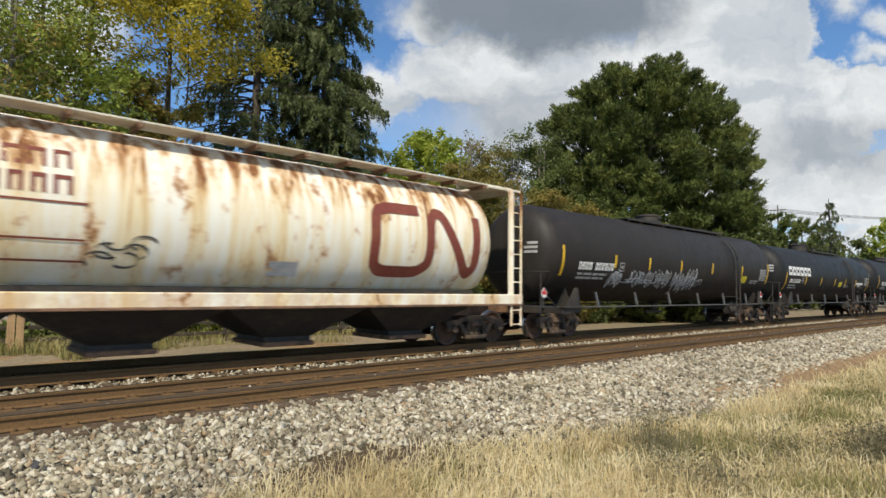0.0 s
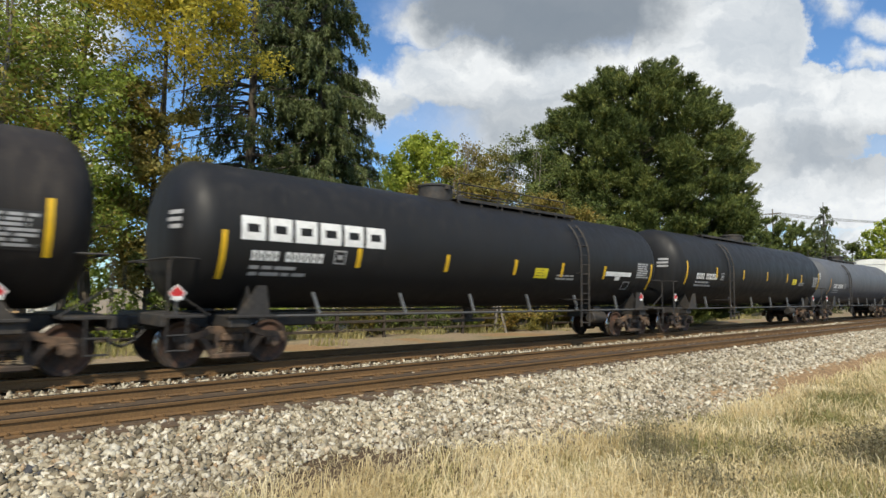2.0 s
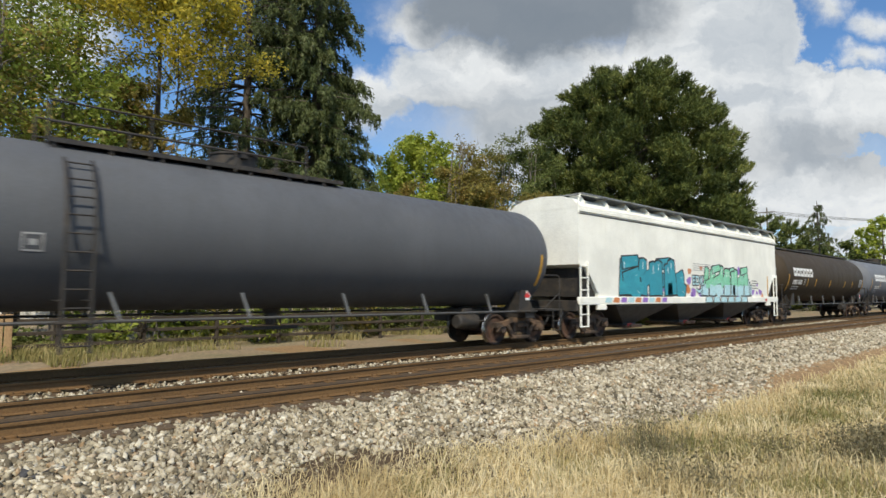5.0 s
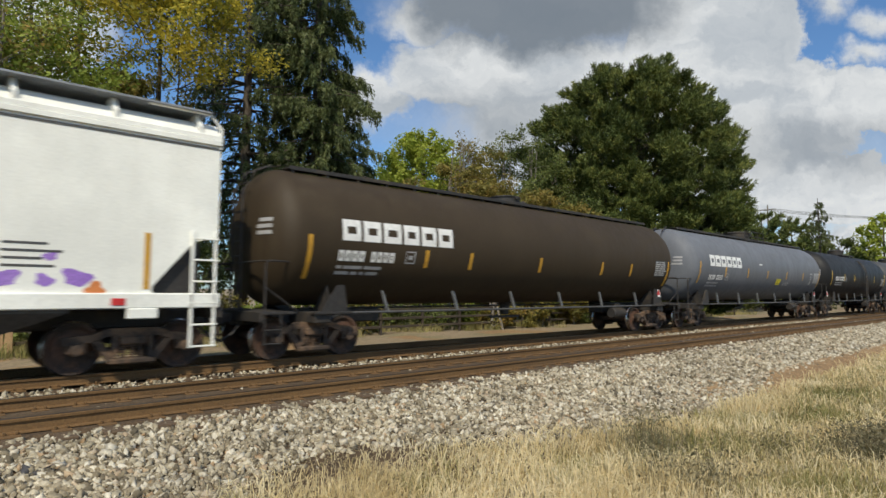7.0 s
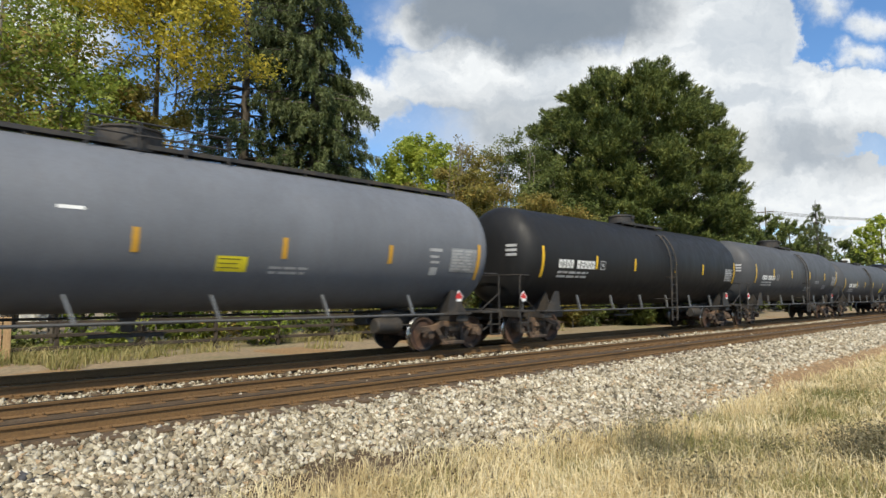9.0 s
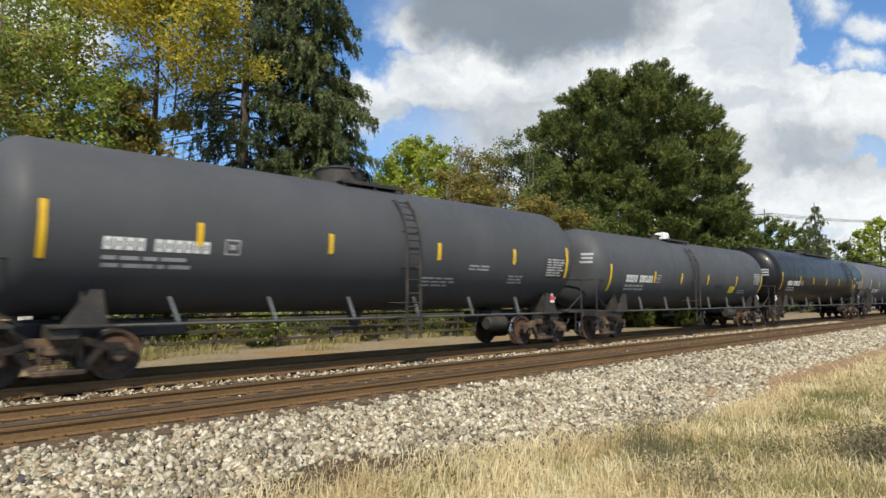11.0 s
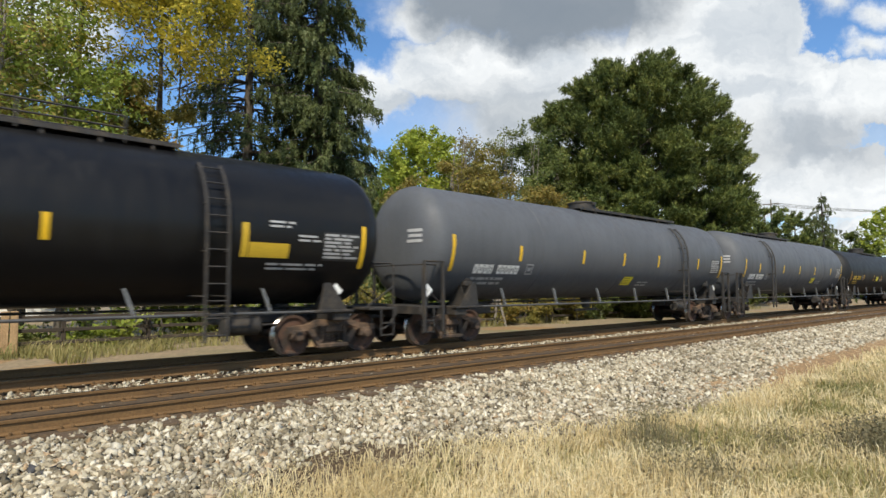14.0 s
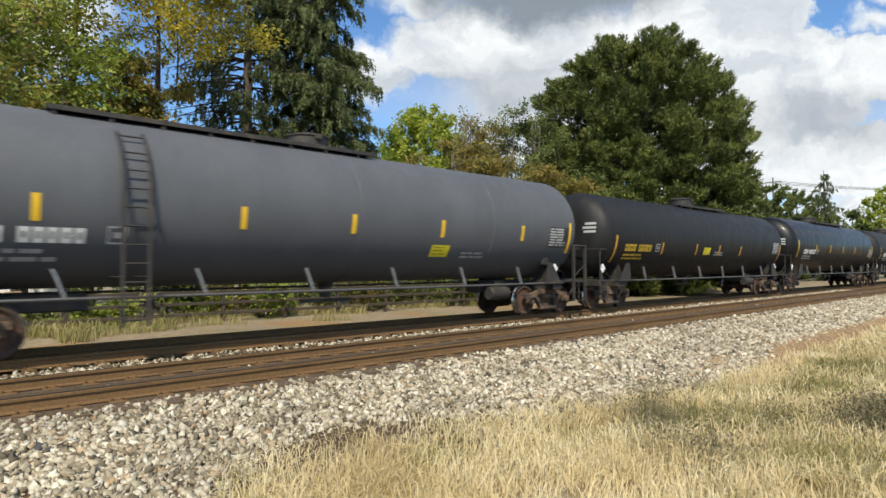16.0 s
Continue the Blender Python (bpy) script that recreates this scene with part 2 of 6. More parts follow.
HOPPER_WHITE = car_paint("white_hopper_paint", (0.82, 0.82, 0.76), 0.5, (0.55, 0.52, 0.42), 0.18)
HOPPER_RUSTED = rusted_paint()
GALV = shade("galvanised_grating", (0.30, 0.31, 0.32), 0.55, 0.5, (0.16, 0.16, 0.16), 0.5, 3.0)
CREAM = shade("stained_cream_grating", (0.66, 0.61, 0.50), 0.7, 0.0, (0.36, 0.24, 0.13), 0.55, 2.2, spread=0.2)
OXIDE_RED = shade("oxide_red_paint", (0.20, 0.045, 0.03), 0.6, 0.0, (0.28, 0.10, 0.05), 0.4, 3.0, bump=0)


def stone_mix():
    """Broken limestone: each stone its own tone, from chalky to ochre to dark grey, with dusty faces."""
    m = bpy.data.materials.new("crushed_limestone")
    m.use_nodes = True
    w = Web(m.node_tree)
    rnd = w.N.new("ShaderNodeNewGeometry").outputs["Random Per Island"]
    ramp = w.N.new("ShaderNodeValToRGB")
    w.plug(ramp.inputs[0], rnd)
    tones = ((0.0, (0.10, 0.085, 0.06)), (0.14, (0.20, 0.165, 0.11)), (0.4, (0.33, 0.285, 0.20)), (0.7, (0.45, 0.40, 0.30)), (0.88, (0.60, 0.555, 0.45)), (1.0, (0.33, 0.22, 0.12)))
    e = ramp.color_ramp.elements
    while len(e) < len(tones):
        e.new(0.5)
    for q, (at, c) in zip(e, tones):
        q.position, q.color = at, (*c, 1)
    co = w.coord()
    area = w.step(w.noise(co, 0.8, 4.0, 0.6), 0.3, 0.7, 0.82, 1.12)
    fine = w.noise(co, 34.0, 3.0, 0.65)
    k = w.math("MULTIPLY", area, w.step(fine, 0.25, 0.75, 0.75, 1.2))
    b = w.N.new("ShaderNodeBsdfPrincipled")
    w.plug(b.inputs["Base Color"], w.vmath("MULTIPLY", ramp.outputs[0], w.join(k, k, k)))
    b.inputs["Roughness"].default_value, b.inputs["Specular IOR Level"].default_value = 0.9, 0.25
    w.plug(b.inputs["Normal"], w.bump(fine, 0.35, 0.01))
    out = w.N.new("ShaderNodeOutputMaterial")
    w.L.new(b.outputs[0], out.inputs[0])
    return m


GROUND = shade("dry_trackside_soil", (0.25, 0.19, 0.12), 0.95, 0.0, (0.16, 0.15, 0.07), 0.8, 0.35, grain=8, bump=0.6, spread=0.35)
VERGE = shade("brown_gravelly_dirt", (0.25, 0.155, 0.072), 0.95, 0.0, (0.33, 0.225, 0.115), 0.7, 0.5, grain=11, bump=0.8, spread=0.45)
BALLAST_BED = shade("ballast_dust", (0.07, 0.044, 0.022), 0.95, 0.0, (0.10, 0.068, 0.04), 0.7, 4.0, grain=26, bump=1.0, spread=0.5)
STONE = stone_mix()
DARK_STONE = shade("dark_slag_stone", (0.05, 0.05, 0.055), 0.8, 0.0, (0.09, 0.085, 0.08), 0.5, 9.0, grain=30, bump=0.5)
BARK = shade("grey_brown_bark", (0.075, 0.06, 0.045), 0.95, 0.0, (0.13, 0.115, 0.095), 0.7, 5.0, (2, 2, 0.4), grain=30, bump=0.8)
PALE_BARK = shade("pale_twig_bark", (0.20, 0.18, 0.155), 0.95, 0.0, (0.11, 0.095, 0.08), 0.7, 5.0, (2, 2, 0.4), grain=30, bump=0.6)
FENCE_WOOD = shade("dark_fence_timber", (0.045, 0.035, 0.026), 0.9, 0.0, (0.11, 0.085, 0.06), 0.5, 3.0, (0.4, 3, 3), grain=30, bump=0.5)
PALE_WOOD = shade("pale_fence_board", (0.42, 0.28, 0.15), 0.85, 0.0, (0.28, 0.18, 0.10), 0.6, 3.0, (3, 3, 0.4), grain=30, bump=0.4)

PINE_LEAF = leaf("pine_needles", [(0.032, 0.048, 0.015), (0.07, 0.096, 0.025), (0.14, 0.168, 0.04), (0.30, 0.305, 0.085)], 0.16)
SPRUCE_LEAF = leaf("spruce_needles", [(0.035, 0.05, 0.019), (0.065, 0.086, 0.028), (0.11, 0.137, 0.045), (0.22, 0.24, 0.12)], 0.18)
GREEN_LEAF = leaf("green_leaves", [(0.09, 0.13, 0.024), (0.19, 0.25, 0.042), (0.32, 0.375, 0.07), (0.54, 0.55, 0.16)], 0.45)
TURNING_LEAF = leaf("turning_leaves", [(0.15, 0.165, 0.028), (0.31, 0.29, 0.042), (0.57, 0.46, 0.06), (0.74, 0.58, 0.08)], 0.45)
LIME_LEAF = leaf("lime_green_leaves", [(0.17, 0.22, 0.03), (0.27, 0.33, 0.045), (0.38, 0.42, 0.06), (0.46, 0.46, 0.09)], 0.4)
RUSSET_LEAF = leaf("russet_leaves", [(0.10, 0.105, 0.032), (0.18, 0.165, 0.042), (0.29, 0.235, 0.058), (0.40, 0.25, 0.075)], 0.32)
DULL_LEAF = leaf("dull_green_leaves", [(0.05, 0.07, 0.022), (0.095, 0.125, 0.033), (0.16, 0.195, 0.05), (0.34, 0.34, 0.13)], 0.3)
STRAW = leaf("dry_straw", [(0.43, 0.33, 0.165), (0.62, 0.50, 0.27), (0.76, 0.645, 0.39), (0.85, 0.755, 0.52)], 0.3)
GRASS = leaf("green_grass", [(0.15, 0.155, 0.05), (0.25, 0.24, 0.09), (0.40, 0.345, 0.155), (0.56, 0.465, 0.25)], 0.3)
WEED = leaf("grey_green_weed", [(0.10, 0.10, 0.05), (0.16, 0.145, 0.08), (0.24, 0.20, 0.12), (0.14, 0.17, 0.07)], 0.25)


# ---- shapes ----
class Shape:
    """Gathers vertices and faces of one mesh."""

    def __init__(self):
        self.v, self.f = [], []

    def add(self, verts, faces):
        n = len(self.v)
        self.v += [tuple(p) for p in verts]
        self.f += [tuple(i + n for i in q) for q in faces]
        return self

    def box(self, x0, x1, y0, y1, z0, z1, c=0.012):
        """A box with chamfered long edges on all sides."""
        c = min(c, (x1 - x0) * 0.3, (y1 - y0) * 0.3, (z1 - z0) * 0.3)
        ring = [(x0 + c, y0), (x1 - c, y0), (x1, y0 + c), (x1, y1 - c), (x1 - c, y1), (x0 + c, y1), (x0, y1 - c), (x0, y0 + c)]
        mx, my = (x0 + x1) / 2, (y0 + y1) / 2
        sx, sy = 1 - 2 * c / (x1 - x0), 1 - 2 * c / (y1 - y0)
        lay = []
        for z, k in ((z0, 1), (z0 + c, 0), (z1 - c, 0), (z1, 1)):
            lay += [((x - mx) * (sx if k else 1) + mx, (y - my) * (sy if k else 1) + my, z) for x, y in ring]
        faces = [tuple(reversed(range(8))), tuple(range(24, 32))]
        for a in range(3):
            for i in range(8):
                j = (i + 1) % 8
                faces.append((a * 8 + i, a * 8 + j, a * 8 + 8 + j, a * 8 + 8 + i))
        return self.add(lay, faces)

    def tube(self, pts, r, n=6, r1=None):
        pts = [Vector(p) for p in pts]
        verts, faces = [], []
        for i, p in enumerate(pts):
            d = (pts[min(i + 1, len(pts) - 1)] - pts[max(i - 1, 0)]).normalized()
            a = d.orthogonal().normalized() if abs(d.z) > 0.95 else d.cross(Vector((0, 0, 1))).normalized()
            b = d.cross(a)
            k = r if r1 is None else r + (r1 - r) * i / (len(pts) - 1)
            verts += [p + (a * math.cos(2 * math.pi * j / n) + b * math.sin(2 * math.pi * j / n)) * k for j in range(n)]
        for i in range(len(pts) - 1):
            for j in range(n):
                q = (j + 1) % n
                faces.append((i * n + j, i * n + q, i * n + n + q, i * n + n + j))
        faces += [tuple(reversed(range(n))), tuple(range(len(verts) - n, len(verts)))]
        return self.add(verts, faces)

    def lathe(self, prof, axis="x", n=32, at=(0, 0, 0)):
        """Turns (along, radius) pairs about an axis through at."""
        at = Vector(at)
        verts, faces = [], []
        for s, r in prof:
            for j in range(n):
                a = 2 * math.pi * j / n
                c, d = math.cos(a) * r, math.sin(a) * r
                verts.append(at + (Vector((s, c, d)) if axis == "x" else Vector((d, s, c)) if axis == "y" else Vector((c, d, s))))
        for i in range(len(prof) - 1):
            for j in range(n):
                q = (j + 1) % n
                faces.append((i * n + j, i * n + q, i * n + n + q, i * n + n + j))
        faces += [tuple(reversed(range(n))), tuple(range(len(verts) - n, len(verts)))]
        return self.add(verts, faces)

    def prism(self, poly, y0, y1, axis="y"):
        """A plate: the outline poly (pairs) given depth along an axis."""
        n = len(poly)
        mk = {"y": lambda p, d: (p[0], d, p[1]), "x": lambda p, d: (d, p[0], p[1]), "z": lambda p, d: (p[0], p[1], d)}[axis]
        verts = [mk(p, y0) for p in poly] + [mk(p, y1) for p in poly]
        faces = [tuple(range(n)), tuple(reversed(range(n, 2 * n)))]
        faces += [(i, n + i, n + (i + 1) % n, (i + 1) % n) for i in range(n)]
        return self.add(verts, faces)

    def mesh(self, name, material, smooth=False):
        me = bpy.data.meshes.new(name)
        me.from_pydata(self.v, [], self.f)
        if smooth:
            me.polygons.foreach_set("use_smooth", [True] * len(me.polygons))
            me.set_sharp_from_angle(angle=radians(24))
        me.materials.append(material)
        me.validate()
        bm = bmesh.new()
        bm.from_mesh(me)
        bmesh.ops.recalc_face_normals(bm, faces=bm.faces)
        bm.to_mesh(me)
        bm.free()
        return me


def part(name, shape, material, parent, label="", smooth=False):
    ob = new(name, shape.mesh(name, material, smooth))
    ob.parent = parent
    return tagged(ob, label, kind="stuff" if name in ("stencil", "graffiti") else "")


def thing(name, at, label, category, group="", kind=""):
    ob = new(name)
    ob.location = at
    ob.empty_display_size = 0.3
    return tagged(ob, label, category, group, kind)


def clone(ob, parent, m):
    """A copy of a part and its sub-parts under another thing; meshes are shared."""
    c = ob.copy()
    scene.collection.objects.link(c)
    c.parent, c.matrix_basis = parent, m
    for k in ob.children:
        clone(k, c, k.matrix_basis.copy())
    return c


# ---- ground ----
TRACKS = (9.25, 12.75)   # centre lines of the empty near track and of the train's track


def wave(x, y, s, a):
    return a * noise.noise(Vector((x * s, y * s, 3.7)))


def ground_height(x, y):
    z = -0.72 if y < 5.6 else -0.72 + min((y - 5.6) / 10.0, 1) * 0.26
    z += 0.36 * max(0.0, min(1.0, (4.6 - y) / 5.0)) * max(0.0, min(1.0, (x - 3.0) / 7.0))
    if 3.6 < y < 16.5:
        return z
    return z + wave(x, y, 0.35, 0.10) + wave(x, y, 1.3, 0.03)


def bed_height(y):
    if abs(y - TRACKS[0]) < 0.95:
        return -0.184
    for y0, z0, y1, z1 in ((4.0, -0.84, 5.6, -0.62), (5.6, -0.62, 7.75, -0.28), (7.75, -0.28, 8.2, -0.25), (8.2, -0.25, 14.1, -0.22), (14.1, -0.2, 15.6, -0.55)):
        if y0 <= y <= y1:
            return z0 + (z1 - z0) * (y - y0) / (y1 - y0)
    return -1.0


def grid_mesh(name, xs, ys, fn, material):
    s = Shape()
    s.v = [(x, y, fn(x, y)) for y in ys for x in xs]
    n = len(xs)
    s.f = [(j * n + i, j * n + i + 1, (j + 1) * n + i + 1, (j + 1) * n + i) for j in range(len(ys) - 1) for i in range(n - 1)]
    return new(name, s.mesh(name, material, True))


def build_ground():
    xs = [-1500, -400, -120, -60] + [-30 + i * 1.0 for i in range(121)] + [110, 160, 400, 1500]
    ys = [-1500, -400, -100, -30] + [-12 + i * 0.6 for i in range(62)] + [28, 34, 45, 70, 120, 400, 1500]
    tagged(grid_mesh("ground", xs, ys, ground_height, GROUND), "dry bare soil and thin turf beside the railway", "ground", kind="structure")
    bx = [-60 + i * 2.0 for i in range(131)]
    by = [4.0, 4.5, 5.0, 5.6, 6.2, 6.7, 7.2, 7.75, 8.2, 8.31, 8.6, 9.25, 9.9, 10.19, 10.3, 12, 13, 14.1, 14.6, 15.1, 15.6]
    tagged(grid_mesh("ballast_bed", bx, by, lambda x, y: bed_height(y) + (0 if y < 4.2 or y > 15.5 else wave(x, y, 1.1, 0.03 if abs(y - TRACKS[0]) > 0.96 else 0.008)), BALLAST_BED),
           "grey-brown ballast bed under two railway tracks", "ballast", kind="structure")
    px = [11 + i * 1.5 for i in range(60)]
    py = [4.3, 4.7, 5.1, 5.5, 5.8, 6.0]
    tagged(grid_mesh("dirt_strip", px, py, lambda x, y: bed_height(y) + wave(x, y, 0.9, 0.03) + (0.045 if 4.4 < y < 5.9 and x > 12 else -0.06), VERGE),
           "bare brown dirt between the ballast and the tall grass", "dirt strip", kind="structure")
    vx = [-40 + i * 1.0 for i in range(170)]
    vy = [15.0 + i * 0.5 for i in range(12)]
    tagged(grid_mesh("verge", vx, vy, lambda x, y: -0.47 + wave(x, y, 0.5, 0.04) + wave(x, y, 2.5, 0.015) - (0.1 if y in (15.0, vy[-1]) else 0), VERGE),
           "bare brown dirt strip along the far side of the line", "dirt verge", kind="structure")


build_ground()


def build_track(y, label):
    """Two flat-bottomed rails on wooden ties with tie plates."""
    track = thing("railway_track", (0, y, 0), label, "railway track", "railway tracks")
    prof = [(-0.069, -0.172), (0.069, -0.172), (0.069, -0.162), (0.012, -0.145), (0.009, -0.05), (0.034, -0.04), (0.036, -0.008),
            (0.028, 0.0), (-0.028, 0.0), (-0.036, -0.008), (-0.034, -0.04), (-0.009, -0.05), (-0.012, -0.145), (-0.069, -0.162)]
    for side in (-0.7525, 0.7525):
        s = Shape().prism([(side + a, b) for a, b in prof], -120, 200, axis="x")
        rail = part("rail", s, RAIL_WEB, track, "rusty steel rail with a worn running surface")
        head = Shape().box(-120, 200, side - 0.027, side + 0.027, 0.0005, 0.003, 0.0008)
        part("running_surface", head, RAIL_HEAD, rail, "polished top of the rail")
    tie = Shape().box(-0.115, 0.115, -1.3, 1.3, -0.36, -0.19, 0.015)
    tm = tie.mesh("tie", TIE_WOOD)
    plate = Shape().box(-0.1, 0.1, -0.19, 0.19, -0.189, -0.172, 0.004)
    for dx in (-0.06, 0.06):
        for dy in (-0.085, 0.085):
            plate.box(dx - 0.014, dx + 0.014, dy - 0.02, dy + 0.02, -0.173, -0.13, 0.005)
    pm = plate.mesh("tie_plate", RAIL_WEB)
    rng = random.Random(5)
    for i in range(150):
        t = new("tie", tm)
        t.parent = track
        t.location, t.rotation_euler = (-12 + i * 0.52 + rng.uniform(-0.03, 0.03), rng.uniform(-0.04, 0.04), rng.uniform(-0.006, 0.002)), (0, 0, rng.uniform(-0.012, 0.012))
        for side in (-0.7525, 0.7525):
            p = new("tie_plate", pm)
            p.parent = t
            p.location = (0, side - t.location.y, -t.location.z)
    return track


build_track(TRACKS[0], "empty track of rusty rails on dark wooden ties")
build_track(TRACKS[1], "track of rusty rails that carries the freight train")

# ---- the train ----
SPEED, LINE = 15.07, TRACKS[1]   # metres a second towards -x
WHEEL_R = 0.457
MOVERS, WHEELS = [], []


def arc(r, zc, z):
    """How far out a tank of radius r round the height zc reaches at height z."""
    return math.sqrt(max(r * r - (z - zc) ** 2, 0.0))


def build_truck():
    """A three-piece freight truck: bolster, two cast side frames with springs, two wheelsets."""
    bol = Shape().box(-0.2, 0.2, -1.0, 1.0, 0.46, 0.68, 0.03).lathe([(0.66, 0.22), (0.76, 0.2)], "z", 16)
    truck = new("truck", bol.mesh("truck", STEEL_DARK))
    tagged(truck, "grimy cast steel freight truck")
    s = Shape()
    y0, y1 = -1.06, -0.93
    # the frame as four bars round its openings
    s.prism([(-1.12, 0.52), (-1.12, 0.66), (-0.66, 0.70), (-0.42, 0.80), (0.42, 0.80), (0.66, 0.70), (1.12, 0.66), (1.12, 0.52), (0.70, 0.56), (0.42, 0.66), (-0.42, 0.66), (-0.70, 0.56)], y0, y1)
    for k in (-1, 1):
        d = [(k * 0.66, 0.57), (k * 0.52, 0.60), (k * 0.26, 0.24), (k * 0.36, 0.16)]
        s.prism(d if k > 0 else d[::-1], y0 + 0.004, y1 - 0.004)
        s.prism([(k * 0.34, 0.67), (k * 0.25, 0.67), (k * 0.25, 0.30), (k * 0.34, 0.30)][::k], y0 - 0.01, y1 + 0.01)
        s.box(k * 0.89 - 0.15, k * 0.89 + 0.15, y0 - 0.02, y1 + 0.02, 0.37, 0.60, 0.03)
        s.lathe([(-1.16, 0.06), (-1.15, 0.10), (-1.04, 0.115)], "y", 14, (k * 0.89, 0, WHEEL_R))
    s.box(-0.40, 0.40, y0 - 0.03, y1 + 0.03, 0.155, 0.27, 0.03)
    s.box(-0.22, 0.22, y0 - 0.05, y1 + 0.02, 0.50, 0.665, 0.03)
    for x in (-0.15, 0.0, 0.15):
        for i in range(6):
            s.lathe([(0.275 + i * 0.037, 0.06), (0.295 + i * 0.037, 0.06)], "z", 8, (x, -1.0, 0))
    near = part("side_frame", s, TRUCK_GREY, truck, "dusty brown cast side frame with coil springs")
    far = new("side_frame", near.data)
    far.parent = truck
    far.rotation_euler = (0, 0, math.pi)
    b = Shape().box(-0.62, -0.56, -0.8, 0.8, 0.30, 0.40, 0.02).box(0.56, 0.62, -0.8, 0.8, 0.30, 0.40, 0.02).box(-0.6, 0.6, -0.05, 0.05, 0.32, 0.38, 0.01)
    part("brake_rigging", b, STEEL_DARK, truck)
    for x in (-0.89, 0.89):
        w = Shape()
        w.lathe([(-1.13, 0.06), (-0.5, 0.09), (0.5, 0.09), (1.13, 0.06)], "y", 12)
        for k in (-1, 1):
            w.lathe([(k * 0.70, 0.16), (k * 0.72, 0.34), (k * 0.70, WHEEL_R - 0.06), (k * 0.685, WHEEL_R + 0.022), (k * 0.715, WHEEL_R + 0.022),
                     (k * 0.735, WHEEL_R), (k * 0.825, WHEEL_R - 0.006), (k * 0.825, WHEEL_R - 0.06), (k * 0.77, 0.33), (k * 0.79, 0.14), (k * 0.82, 0.12)], "y", 32)
        ws = part("wheelset", w, WHEEL_RUST, truck, "rusty steel wheels on their axle", True)
        ws.data.materials.append(TREAD)
        for p in ws.data.polygons:
            r = math.hypot(p.center.x, p.center.z)
            if r > WHEEL_R - 0.02 and 0.70 < abs(p.center.y) < 0.83:
                p.material_index = 1
        ws.location = (x, 0, WHEEL_R)
    return truck


TRUCK = build_truck()


def put_trucks(car, half):
    for k in (-1, 1):
        t = clone(TRUCK, car, pose(k * (half - 1.85), 0, 0))
        for c in t.children:
            if c.name.startswith("wheelset"):
                WHEELS.append(c)


def coupler_shape(k, half):
    s = Shape().box(min(k * (half - 0.9), k * (half - 0.16)), max(k * (half - 0.9), k * (half - 0.16)), -0.09, 0.09, 0.79, 0.98, 0.03)
    s.box(min(k * (half - 0.22), k * (half + 0.04)), max(k * (half - 0.22), k * (half + 0.04)), -0.17, 0.12, 0.72, 1.02, 0.05)
    s.tube([(k * (half - 0.5), -0.35, 0.85), (k * (half - 0.25), -0.37, 0.55), (k * (half + 0.0), -0.36, 0.42)], 0.028, 6)
    return s


def patch(x0, x1, z0, z1, r, zc, lift=0.006, nz=6, skew=0.0):
    """A sheet that follows the near side of a tank from x0 to x1 and z0 to z1."""
    s = Shape()
    v = []
    for i in range(nz + 1):
        z = z0 + (z1 - z0) * i / nz
        y = -arc(r + lift, zc, z)
        v += [(x0 + skew * i / nz, y, z), (x1 + skew * i / nz, y, z)]
    return v, [(2 * i, 2 * i + 1, 2 * i + 3, 2 * i + 2) for i in range(nz)]


def letters(car, mat, x, z, h, count, r, zc, rng, width=0.62, gap=0.2, skip=(), lab="bold painted block"):
    """A row of plain slotted blocks, of the size and colour of a painted mark."""
    for i in range(count):
        if i in skip:
            x += h * width
            continue
        shape = Shape()
        w = h * width * rng.uniform(0.9, 1.06)
        t = min(h * 0.26, w * 0.36)
        shape.add(*patch(x, x + t, z, z + h, r, zc))
        shape.add(*patch(x + t, x + w, z + h - t * 1.25, z + h, r, zc))
        shape.add(*patch(x + t, x + w, z, z + t * 1.25, r, zc))
        shape.add(*patch(x + w - t, x + w, z + t * 1.25, z + h - t * 1.25, r, zc))
        part("painted_block", shape, mat, car, lab)
        x += w + h * gap
    return x


def bars(shape, x, z, w, rows, r, zc, rng, th=0.045, pitch=0.085):
    for i in range(rows):
        a = x
        end = x + w * rng.uniform(0.75, 1.0)
        while a < end:
            b = min(end, a + rng.uniform(0.12, 0.5))
            shape.add(*patch(a, b, z - i * pitch - th, z - i * pitch, r, zc, nz=2))
            a = b + 0.06


def scrawl(shape, x, z, w, h, r, zc, rng, loops=7, th=0.05):
    """A looping spray-can scribble laid on the tank's side."""
    for k in range(loops):
        cx, cz = x + w * (k + 0.5) / loops, z + h * rng.uniform(0.3, 0.6)
        a0, turn = rng.uniform(0, 6.28), rng.choice((-1, 1)) * rng.uniform(3.0, 6.0)
        rx, rz = w / loops * rng.uniform(0.4, 0.9), h * rng.uniform(0.25, 0.5)
        pts = [(cx + rx * math.cos(a0 + turn * i / 10) + 0.1 * rx * i / 10, cz + rz * math.sin(a0 + turn * i / 10)) for i in range(11)]
        v, f = [], []
        for i, (px, pz) in enumerate(pts):
            q = pts[min(i + 1, 10)], pts[max(i - 1, 0)]
            dx, dz = q[0][0] - q[1][0], q[0][1] - q[1][1]
            d = math.hypot(dx, dz) or 1
            nx, nz = -dz / d * th * 0.5, dx / d * th * 0.5
            for sgn in (-1, 1):
                zz = pz + sgn * nz
                v.append((px + sgn * nx, -arc(r + 0.008, zc, zz), zz))
        shape.add(v, [(2 * i, 2 * i + 1, 2 * i + 3, 2 * i + 2) for i in range(10)])


